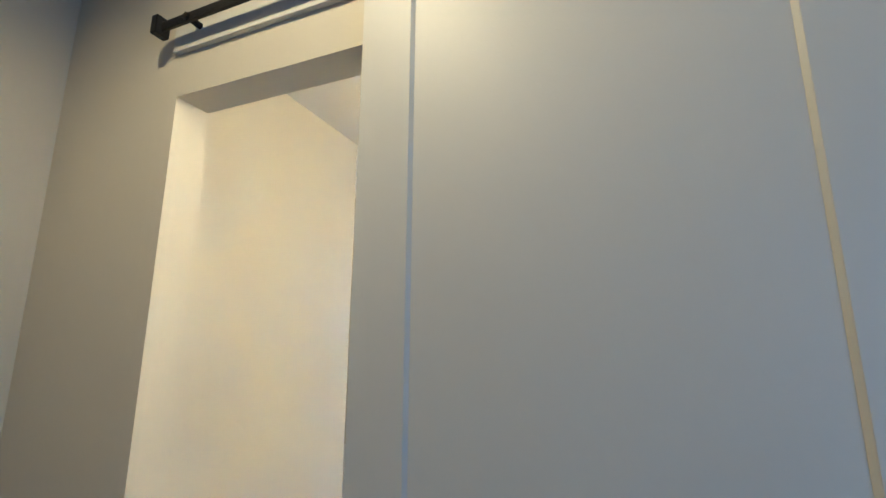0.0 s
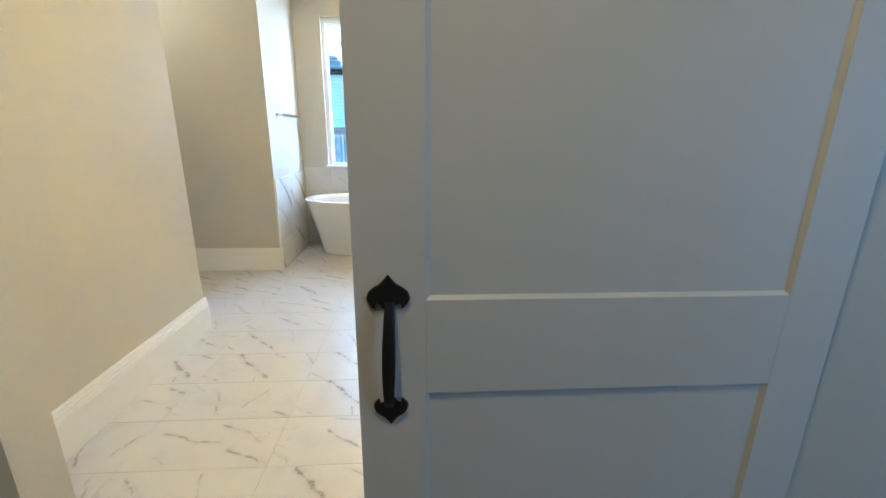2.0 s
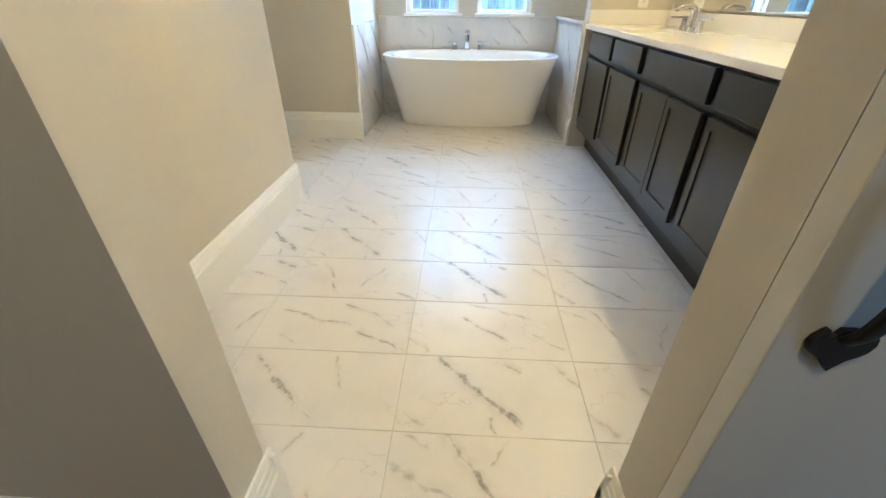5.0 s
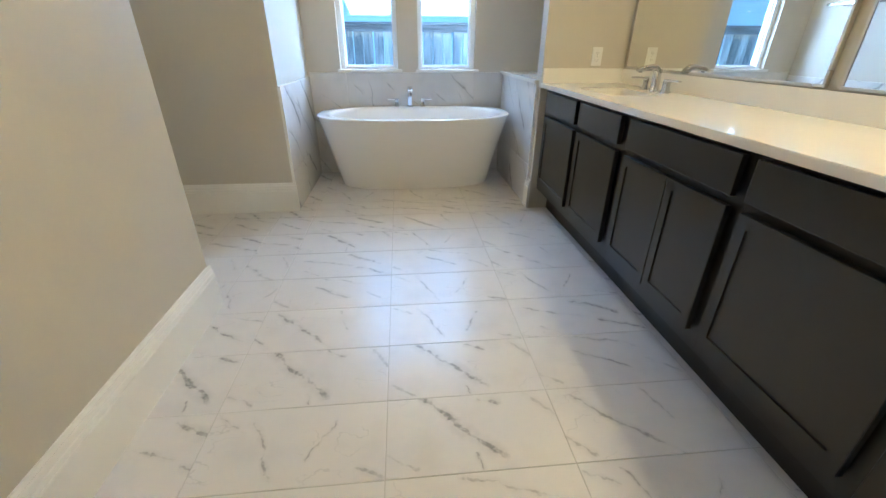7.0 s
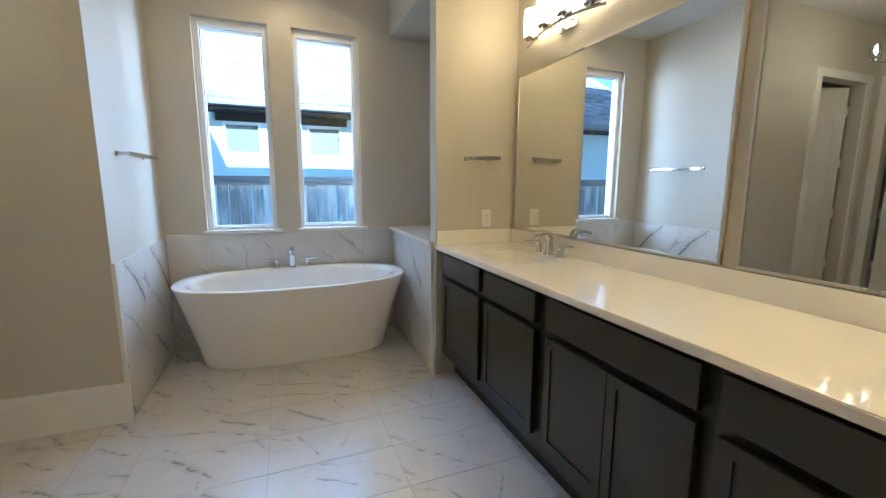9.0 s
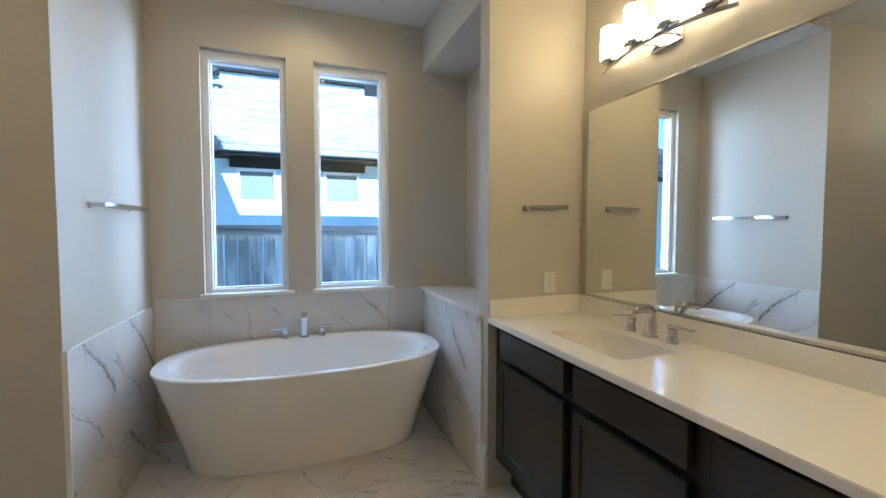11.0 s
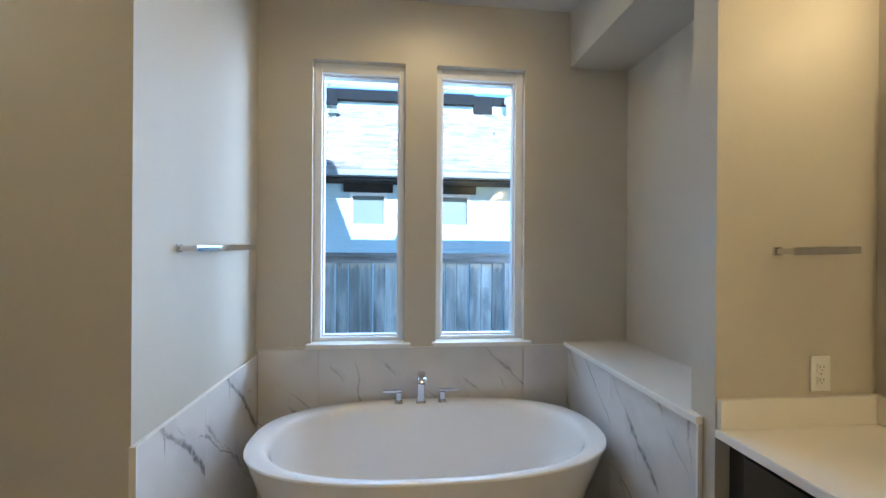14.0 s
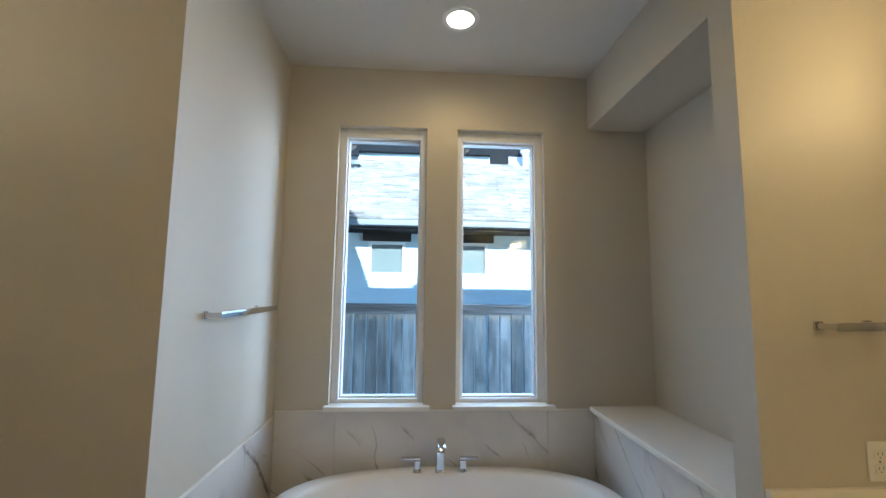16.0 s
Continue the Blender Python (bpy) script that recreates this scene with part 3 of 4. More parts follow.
baseboard([((XL, WB + g), (XL, YE + g), (1, 0))])
baseboard([((XL, YE), (XH, YE), (0, 1))])
baseboard([((DX1 + 0.09, YW), (XA + 0.022, YW), (0, -1))])
baseboard([((XC - 0.001, YC - 0.002), (XC - 0.001, YC + 0.105), (-1, 0))])

# ---- windows ----
def window(n, a, c, fl, fr):
    w = thing("window_%d" % n, ((a + c) / 2, YN + 0.08, WZ0), "tall narrow fixed window with a white vinyl frame", "window", kind="structure")
    y0, y1 = YN + 0.045, YN + 0.125
    z0, z1 = WZ0 + 0.012, WZ1
    zb, zt = z0 + 0.022, z1 - 0.060
    bm = bmesh.new()
    for lo, hi in (((a, y0, z0), (a + fl, y1, z1)), ((c - fr, y0, z0), (c, y1, z1)), ((a + fl, y0, z0), (c - fr, y1, zb)), ((a + fl, y0, zt), (c - fr, y1, z1))):
        box(bm, lo, hi, 0.004)
    part("window_frame", bm, VINYL, w)
    bm = bmesh.new()
    h, p, q = 0.010, a + fl, c - fr
    for lo, hi in (((p, y0 + 0.025, zb), (p + h, y1, zt)), ((q - h, y0 + 0.025, zb), (q, y1, zt)), ((p + h, y0 + 0.025, zb), (q - h, y1, zb + h)), ((p + h, y0 + 0.025, zt - h), (q - h, y1, zt))):
        box(bm, lo, hi, 0.002)
    part("glazing_bead", bm, VINYL, w)
    pane = part("pane", B((p + 0.001, y0 + 0.045, zb + 0.001), (q - 0.001, y0 + 0.051, zt - 0.001)), GLASS, w, "clear glass pane")
    pane.visible_shadow = False
    bm = bmesh.new()
    for k, (dx, wd) in enumerate(((0.0, 0.030), (0.004, 0.022), (0.0, 0.010))):
        box(bm, (p + 0.018 + dx, y0 + 0.0437, z1 - 0.098 - 0.011 * k), (p + 0.018 + dx + wd, y0 + 0.0447, z1 - 0.093 - 0.011 * k))
    part("corner_etching", bm, PLASTIC, w, "small pale maker's mark in the glass corner")
    bm = B((a, YN - 0.001, WZ0 - 0.001), (c, YN + 0.05, WZ0 + 0.012), 0.0)
    box(bm, (a - 0.022, YN - 0.045, WZ0 - 0.014), (c + 0.038, YN - 0.001, WZ0 + 0.012), 0.004)
    part("window_sill", bm, TRIM, w, "white painted sill board")


window(1, *WIN[0], 0.045, 0.034)
window(2, *WIN[1], 0.036, 0.045)


# ---- tub alcove ----
def wall_tiles(name, axis, plane, cuts, zs, label, t=0.012, sign=1):
    root = thing(name, (0, 0, 0), label, "wall tiles", kind="structure")
    for a, c in zip(cuts, cuts[1:]):
        for z0, z1 in zip(zs, zs[1:]):
            # each slab lies in its own plane so that the print runs across its face
            w, h = c - a - 0.0009, z1 - z0 - 0.0012
            bm = box(bmesh.new(), (-w / 2, -h / 2, 0), (w / 2, h / 2, t), 0.0012, 1)
            ob = part("tile", bm, WALL_TILE, root)
            mid = (a + c) / 2
            if axis == "y":
                ob.matrix_basis = pose(mid, plane, (z0 + z1) / 2, 90, 0, 0)
            else:
                ob.matrix_basis = pose(plane, mid, (z0 + z1) / 2, 90, 0, 90 * sign)
    return root


wall_tiles("wall_tile_north", "y", YN, [XA + 0.013, -1.20, 0.0, XC - 0.012], [0, 0.34, 0.935], "white marble-look wall tiles behind the tub")
wall_tiles("wall_tile_west", "x", XA, [YW + 0.004, 4.62, YN - 0.013], [0, 0.30, 0.905], "white marble-look wall tiles beside the tub", sign=1)
wall_tiles("wall_tile_east", "x", XC, [YC2 - 0.045, 4.72, YN - 0.013], [0, 0.33, 0.925], "white marble-look wall tiles under the ledge", sign=-1)
bm = B((XA - 0.004, YW - 0.004, 0), (XA + 0.017, YW + 0.003, 0.909), 0.001)
box(bm, (XA, YW + 0.003, 0.905), (XA + 0.013, YN - 0.012, 0.910), 0.001)
part("tile_edge_trim", bm, TRIM, None, "thin white metal edge along the tiles", category="trim", kind="structure")
part("tile_edge_trim", B((XC - 0.017, YC2 - 0.056, 0.0), (XC - 0.0, YC2 - 0.046, 0.924), 0.001), TRIM, None, "thin white edge strip beside the tiles", category="trim", kind="structure")
part("tile_edge_trim", B((XA + 0.012, YN - 0.013, 0.936), (XC - 0.012, YN - 0.0, 0.941), 0.001), TRIM, None, "thin white edge strip on the tiles", category="trim", kind="structure")
bm = B((XC - 0.032, YC2 - 0.03, 0.926), (XN, YN, 0.953), 0.004)
box(bm, (XC - 0.032, YC2 - 0.062, 0.926), (XC - 0.001, YC2 - 0.03, 0.953), 0.004)
part("niche_ledge", bm, QUARTZ, None, "white quartz ledge slab in the niche by the tub", category="ledge", kind="structure")


RIM = 0.648


def ellipse(hx, hy, cx, cy, z, power, n=72):
    out = []
    for k in range(n):
        t = 2 * math.pi * k / n
        out.append((cx + hx * math.copysign(abs(math.cos(t)) ** (2 / power), math.cos(t)), cy + hy * math.copysign(abs(math.sin(t)) ** (2 / power), math.sin(t)), z))
    return out


def bathtub():
    cx, cy = -0.590, 4.785
    tub = thing("bathtub", (cx, cy, 0), "white oval freestanding bathtub with sloping sides", "bathtub")
    rx, ry, rz = 0.820, 0.432, RIM
    bx, by, bcy = 0.684, 0.262, 4.885
    rings = []
    rings.append(ellipse(bx - 0.03, by - 0.03, cx, bcy, 0.0, 2.5))
    rings.append(ellipse(bx - 0.006, by - 0.006, cx, bcy, 0.004, 2.5))
    for i in range(13):
        s = i / 12
        e = s ** 1.12
        rings.append(ellipse(bx + (rx - bx) * e, by + (ry - by) * e, cx, bcy + (cy - bcy) * e, 0.016 + (rz - 0.026) * s, 2.5))
    rings.append(ellipse(rx + 0.002, ry + 0.002, cx, cy, rz - 0.010, 2.5))
    rings.append(ellipse(rx, ry, cx, cy, rz - 0.003, 2.5))
    rings.append(ellipse(rx - 0.007, ry - 0.006, cx, cy, rz, 2.5))
    for inx, iny, drop in ((0.066, 0.034, 0.0005), (0.080, 0.044, 0.003), (0.092, 0.053, 0.010), (0.100, 0.060, 0.022), (0.106, 0.065, 0.038)):
        rings.append(ellipse(rx - inx, ry - iny, cx, cy - 0.010, rz - drop, 2.45))
    for i in range(1, 11):
        s = i / 10
        rings.append(ellipse(rx - 0.108 - 0.166 * s ** 1.2, ry - 0.066 - 0.114 * s ** 1.2, cx, cy - 0.010 + 0.05 * s, rz - 0.045 - 0.385 * s, 2.45 + 0.2 * s))
    rings.append(ellipse(0.47, 0.17, cx, cy + 0.04, 0.165, 2.7))
    rings.append(ellipse(0.30, 0.10, cx, cy + 0.04, 0.160, 2.7))
    bm = loft(bmesh.new(), rings)
    part("shell", bm, ACRYLIC, tub, smooth=True)
    bm = cyl(bmesh.new(), (cx, cy + 0.04, 0.158), (cx, cy + 0.04, 0.166), 0.035, bevel=0.002)
    part("drain", bm, CHROME, tub, "round chrome drain", smooth=True)
    return tub


bathtub()


def lever_handle(parent, at, turn):
    x, y, z = at
    d = Vector((math.cos(turn), math.sin(turn), 0))
    bm = sweep(bmesh.new(), [(x, y, z), (x, y, z + 0.006), (x, y, z + 0.03), (x, y, z + 0.058)], [0.046, 0.042, 0.032, 0.035], [0.046, 0.042, 0.032, 0.035], d, 5)
    h = part("handle", bm, CHROME, parent, smooth=True)
    p = Vector((x, y, z + 0.066))
    bm = sweep(bmesh.new(), [p - d * 0.016, p + d * 0.02, p + d * 0.085], [0.028, 0.028, 0.022], [0.014, 0.012, 0.009], Vector((-d.y, d.x, 0)), 6)
    part("lever", bm, CHROME, h, smooth=True)


def faucet(name, at, d, rise, reach, handles, label):
    s = thing(name, at, label, "faucet")
    at, d = Vector(at), Vector(d).normalized()
    side = Vector((-d.y, d.x, 0))
    path = [at, at + Vector((0, 0, 0.006))]
    pw, ph = [0.056, 0.052], [0.056, 0.052]
    for i in range(11):
        t = i / 10
        if t < 0.5:
            path.append(at + Vector((0, 0, 0.012 + (rise - 0.045) * t * 2)) + d * 0.004 * t)
            pw.append(0.042), ph.append(0.040 - 0.006 * t)
        else:
            a = (t - 0.5) * 2 * math.pi / 2
            path.append(at + Vector((0, 0, rise - 0.033 + 0.033 * math.sin(a))) + d * (0.002 + 0.036 * (1 - math.cos(a))))
            pw.append(0.042 + 0.003 * t), ph.append(0.034)
    path.append(at + d * reach + Vector((0, 0, rise - 0.010)))
    pw.append(0.046), ph.append(0.024)
    path.append(at + d * (reach + 0.012) + Vector((0, 0, rise - 0.016)))
    pw.append(0.044), ph.append(0.014)
    sp = part("spout", sweep(bmesh.new(), path, pw, ph, side, 5), CHROME, s, smooth=True)
    tip = at + d * (reach - 0.004) + Vector((0, 0, rise - 0.026))
    part("aerator", cyl(bmesh.new(), tip, tip + Vector((0, 0, 0.012)), 0.010, n=16), DARKSLOT, sp)
    for place, turn in handles:
        lever_handle(s, place, turn)
    return s


faucet("tub_faucet", (-0.618, 5.150, RIM), (0, -1, 0), 0.165, 0.12, [((-0.742, 5.150, RIM), math.pi), ((-0.498, 5.150, RIM), 0.0)], "square chrome tub faucet with two levers on the rim")


def towel_bar(wall_pts, out, tail, label):
    """Two square posts and a flat bar; wall_pts are the two post places on the wall."""
    a, c = (Vector(p) for p in wall_pts)
    out = Vector(out)
    along = (c - a).normalized()
    t = thing("towel_bar", (a + c) / 2, label, "towel bar")
    for p in (a, c):
        bm = sweep(bmesh.new(), [p, p + out * 0.007, p + out * 0.0071, p + out * 0.062], [0.030, 0.028, 0.019, 0.019], [0.030, 0.028, 0.019, 0.019], along, 8)
        part("post", bm, CHROME, t, smooth=True)
    o = out * 0.062
    bm = sweep(bmesh.new(), [a + o - along * 0.010, a + o, c + o, c + o + along * tail], [0.014, 0.014, 0.014, 0.010], [0.020, 0.026, 0.026, 0.024], out, 9)
    part("bar", bm, CHROME, t, smooth=True)
    return t


towel_bar([(XA, 4.43, 1.508), (XA, 4.91, 1.512)], (1, 0, 0), 0.12, "long polished chrome towel bar on the alcove wall")
towel_bar([(0.500, YC, 1.512), (0.665, YC, 1.516)], (0, -1, 0), 0.066, "short polished chrome towel bar above the vanity end")


def outlet(x, z):
    o = thing("wall_outlet", (x, YC, z), "white double wall socket above the vanity", "outlet")
    part("cover_plate", B((x - 0.036, YC - 0.006, z - 0.059), (x + 0.036, YC, z + 0.059), 0.003), PLASTIC, o)
    for dz in (-0.021, 0.021):
        s = part("socket", B((x - 0.017, YC - 0.009, z + dz - 0.014), (x + 0.017, YC - 0.006, z + dz + 0.014), 0.002), PLASTIC, o)
        bm = bmesh.new()
        for dx in (-0.007, 0.007):
            box(bm, (x + dx - 0.0012, YC - 0.0095, z + dz - 0.002), (x + dx + 0.0012, YC - 0.009, z + dz + 0.007))
        box(bm, (x - 0.002, YC - 0.0095, z + dz - 0.010), (x + 0.002, YC - 0.009, z + dz - 0.006))
        part("slot", bm, SOCKET_SLOT, s)
    part("screw", cyl(bmesh.new(), (x, YC - 0.0072, z), (x, YC - 0.006, z), 0.003, n=10), CHROME, o)


outlet(0.660, 1.104)


def ceiling_can(x, y, watts, top):
    c = thing("recessed_light", (x, y, top), "round recessed ceiling light with a white ring", "ceiling light")
    bm = bmesh.new()
    n = 40
    prof = [(0.066, top - 0.004), (0.072, top - 0.007), (0.092, top - 0.005), (0.095, top - 0.0005)]
    loft(bm, [[(x + r * math.cos(2 * math.pi * k / n), y + r * math.sin(2 * math.pi * k / n), z) for k in range(n)] for r, z in prof], True, False, False)
    part("trim_ring", bm, TRIM, c, smooth=True)
    part("lens", cyl(bmesh.new(), (x, y, top - 0.003), (x, y, top - 0.0005), 0.066, n=40), CANGLOW, c, "glowing frosted lens")
    can_light(x, y, top - 0.01, watts)


ceiling_can(-0.570, 4.75, 3.4, TOPA)
ceiling_can(-0.40, 0.06, 11.0, TOP)

# ---- vanity ----
VZ = 0.934
VX, FX = 0.300, 0.334           # door faces, face frame
VEND = WB + 0.012
UNITS = [(3.985, 3.455, 1), (3.395, 2.925, 1), (2.845, 2.187, 2), (2.130, 1.610, 1), (1.555, 1.070, 1)]
SPLITS = [4.078, 3.425, 2.885, 2.158, 1.582, VEND]


def shaker(y0, y1, z0, z1, rail=0.058):
    """A framed front between y0 < y1 with a recessed flat panel, facing -x."""
    bm = B((VX, y0, z0), (VX + 0.022, y1, z1))
    front = [f for f in bm.faces if f.calc_center_median().x < VX + 1e-4]
    bmesh.ops.inset_region(bm, faces=front, thickness=rail)
    for f in front:
        bmesh.ops.translate(bm, verts=f.verts[:], vec=(0.0001, 0, 0))
    inner = bmesh.ops.inset_region(bm, faces=front, thickness=0.0015)
    for f in front:
        bmesh.ops.translate(bm, verts=f.verts[:], vec=(0.0065, 0, 0))
    outer = [e for e in bm.edges if e.calc_face_angle(0) > 1.2 and (abs(e.verts[0].co.y - y0) < 1e-5 or abs(e.verts[0].co.y - y1) < 1e-5 or abs(e.verts[0].co.z - z0) < 1e-5 or abs(e.verts[0].co.z - z1) < 1e-5)]
    bmesh.ops.bevel(bm, geom=outer, offset=0.0018, segments=2, affect="EDGES")
    return bm


for (ya, yb, doors), s1, s0 in zip(UNITS, SPLITS, SPLITS[1:]):
    v = thing("vanity_cabinet", (0.6, (s0 + s1) / 2, 0), "dark espresso shaker vanity cabinet, %s" % ("two doors under a wide drawer" if doors == 2 else "one door under a drawer"), "vanity cabinet", "bathroom vanity cabinets")
    bm = bmesh.new()
    box(bm, (FX, s0 + 0.0005, 0.165), (XR - 0.004, s1 - 0.0005, VZ - 0.22))
    box(bm, (FX, s0 + 0.0005, VZ - 0.22), (FX + 0.02, s1 - 0.0005, VZ - 0.031))
    part("body", bm, ESPRESSO, v)
    part("toe_kick", B((FX + 0.095, s0 + 0.0005, 0.0), (FX + 0.11, s1 - 0.0005, 0.165)), CARCASS, v)
    part("drawer_front", B((VX, yb, 0.756), (VX + 0.022, ya, 0.886), 0.0025), ESPRESSO, v)
    if doors == 1:
        part("door", shaker(yb, ya, 0.243, 0.724), ESPRESSO, v)
    else:
        m = 2.500
        for lo, hi in ((yb, m - 0.0015), (m + 0.0015, ya)):
            part("door", shaker(lo, hi, 0.243, 0.724), ESPRESSO, v)

SX0, SX1, SINKS = 0.405, 0.690, (1.593, 3.490)
CX0, CX1, CY0, CY1 = 0.283, XR - 0.003, VEND, YC - 0.002
ct = thing("countertop", (0.6, 2.5, VZ), "polished white quartz vanity countertop", "countertop")


def counter_field(bm, y0, y1, yc, seam):
    """The slab round one basin; no face where it runs on into the next field."""
    rad, s0, s1 = 0.032, yc - 0.215, yc + 0.215
    ring_o = [(CX0, y0), (CX1, y0), (CX1, y1), (CX0, y1)]
    arcs = []
    for (x, y), start in zip(((SX0 + rad, s0 + rad), (SX1 - rad, s0 + rad), (SX1 - rad, s1 - rad), (SX0 + rad, s1 - rad)), (180, 270, 0, 90)):
        arcs.append([(x + rad * math.cos(radians(start + 18 * k)), y + rad * math.sin(radians(start + 18 * k))) for k in range(6)])
    top_o = [bm.verts.new((x, y, VZ)) for x, y in ring_o]
    low_o = [bm.verts.new((x, y, VZ - 0.030)) for x, y in ring_o]
    top_i = [[bm.verts.new((x, y, VZ)) for x, y in arc] for arc in arcs]
    low_i = [[bm.verts.new((x, y, VZ - 0.030)) for x, y in arc] for arc in arcs]
    for i in range(4):
        j = (i + 1) % 4
        bm.faces.new((top_o[i], top_o[j], top_i[j][0], top_i[i][-1]))
        bm.faces.new((low_o[i], low_i[i][-1], low_i[j][0], low_o[j]))
        if i != seam:
            bm.faces.new((top_o[i], low_o[i], low_o[j], top_o[j]))
        bm.faces.new((top_i[i][-1], top_i[j][0], low_i[j][0], low_i[i][-1]))
        for k in range(5):
            bm.faces.new((top_o[i], top_i[i][k + 1], top_i[i][k]))
            bm.faces.new((low_o[i], low_i[i][k], low_i[i][k + 1]))
            bm.faces.new((top_i[i][k], top_i[i][k + 1], low_i[i][k + 1], low_i[i][k]))


bm = bmesh.new()
counter_field(bm, CY0, 2.5, SINKS[0], 2)
counter_field(bm, 2.5, CY1, SINKS[1], 0)
bmesh.ops.remove_doubles(bm, verts=bm.verts[:], dist=1e-5)
bmesh.ops.recalc_face_normals(bm, faces=bm.faces[:])
edge = [e for e in bm.edges if all(abs(v.co.x - CX0) < 1e-5 for v in e.verts) and abs(e.verts[0].co.z - e.verts[1].co.z) < 1e-6]
bmesh.ops.bevel(bm, geom=edge, offset=0.003, segments=2, affect="EDGES")
part("slab", bm, QUARTZ, ct)
part("backsplash", B((XR - 0.020, VEND, VZ), (XR - 0.001, YC - 0.002, 1.030), 0.002), QUARTZ, ct)
part("side_splash", B((CX0 + 0.006, YC - 0.020, VZ), (XR - 0.0205, YC - 0.001, 1.030), 0.002), QUARTZ, ct)



def sink_at(my):
    mx = (SX0 + SX1) / 2
    sink = thing("sink", (mx, my, VZ - 0.15), "white rectangular undermount sink", "sink", "vanity sinks")
    hx, hy = (SX1 - SX0) / 2 + 0.006, 0.221
    rings = [ellipse(hx + 0.02, hy + 0.02, mx, my, VZ - 0.0302, 9), ellipse(hx, hy, mx, my, VZ - 0.0305, 9), ellipse(hx - 0.008, hy - 0.01, mx, my, VZ - 0.08, 8),
             ellipse(hx - 0.02, hy - 0.028, mx, my, VZ - 0.115, 7), ellipse(hx - 0.05, hy - 0.06, mx, my, VZ - 0.128, 6), ellipse(0.03, 0.03, mx, my, VZ - 0.134, 2)]
    part("basin", loft(bmesh.new(), rings, True, False, True), CERAMIC, sink, smooth=True)
    part("drain", cyl(bmesh.new(), (mx, my, VZ - 0.135), (mx, my, VZ - 0.130), 0.024, bevel=0.002), CHROME, sink, "round chrome drain", smooth=True)
    y = my + 0.005
    faucet("sink_faucet", (0.775, y, VZ), (-1, 0, 0), 0.128, 0.110, [((0.780, y + 0.110, VZ), math.pi * 0.82), ((0.775, y - 0.110, VZ), -math.pi * 0.42)], "arched chrome sink faucet with two levers on the countertop")


for my in SINKS:
    sink_at(my)


def wall_mirror(y0, y1):
    z0, z1 = 1.036, 2.058
    m = thing("wall_mirror", (XR, (y0 + y1) / 2, z0), "large rectangular vanity mirror with a thin metal edge", "mirror", "vanity mirrors")
    part("mirror_glass", B((XR - 0.018, y0 + 0.0105, z0 + 0.0105), (XR - 0.010, y1 - 0.0135, z1 - 0.0135)), MIRROR, m)
    part("backing", B((XR - 0.010, y0 + 0.004, z0 + 0.004), (XR - 0.001, y1 - 0.004, z1 - 0.004)), DARKSLOT, m)
    e = 0.011
    for lo, hi in (((y0, z0), (y1, z0 + e)), ((y0, z1 - e), (y1, z1)), ((y0, z0 + e), (y0 + e, z1 - e)), ((y1 - e, z0 + e), (y1, z1 - e))):
        part("frame_edge", B((XR - 0.020, lo[0], lo[1]), (XR - 0.0008, hi[0], hi[1]), 0.002), EDGE, m)


wall_mirror(2.548, 4.024)
wall_mirror(1.115, 2.488)


def vanity_light(yc, watts):
    v = thing("vanity_light", (XR, yc, 2.23), "chrome four-lamp vanity light with glowing frosted glass cylinders", "wall light")
    x = 0.815
    part("back_plate", B((XR - 0.022, yc - 0.082, 2.190), (XR - 0.001, yc + 0.082, 2.280), 0.004), CHROME, v)
    for dy in (-0.055, 0.055):
        part("arm", sweep(bmesh.new(), [(XR - 0.02, yc + dy, 2.225), (x - 0.03, yc + dy, 2.213)], 0.012, 0.010, (0, 1, 0), 6), CHROME, v, smooth=True)
    path = []
    for i in range(17):
        s = i / 8 - 1
        path.append((x - 0.045 + 0.05 * s * s, yc + 0.34 * s, 2.212 - 0.018 * s * s))
    part("bar", sweep(bmesh.new(), path, 0.018, 0.011, (0, 0, 1), 6), CHROME, v, smooth=True)
    for k in range(4):
        s = (k - 1.5) / 1.5 * 0.78
        cxp, cyp = x - 0.045 + 0.05 * s * s, yc + 0.34 * s
        zc = 2.228 - 0.018 * s * s
        bm = cyl(bmesh.new(), (cxp, cyp, zc - 0.012), (cxp, cyp, zc - 0.002), 0.013)
        cyl(bm, (cxp, cyp, zc - 0.002), (cxp, cyp, zc + 0.010), 0.044, bevel=0.003)
        part("cup", bm, CHROME, v, smooth=True)
        bm = bmesh.new()
        n = 32
        prof = [(0.0, zc + 0.0105), (0.046, zc + 0.0105), (0.048, zc + 0.02), (0.048, zc + 0.158), (0.0465, zc + 0.161), (0.0445, zc + 0.158), (0.0445, zc + 0.02)]
        loft(bm, [[(cxp + max(r, 0.001) * math.cos(2 * math.pi * q / n), cyp + max(r, 0.001) * math.sin(2 * math.pi * q / n), z) for q in range(n)] for r, z in prof], True, False, False)
        part("glass_shade", bm, GLOW, v, "glowing frosted glass cylinder", smooth=True)
        bulb("vanity_bulb", (cxp - 0.066, cyp, zc + 0.085), watts, WARM, 0.030)
    return v


vanity_light(3.53, 0.36)
# Second lamp is unseen, assumed from the second mirror; brighter to light the room.
vanity_light(1.63, 2.6)

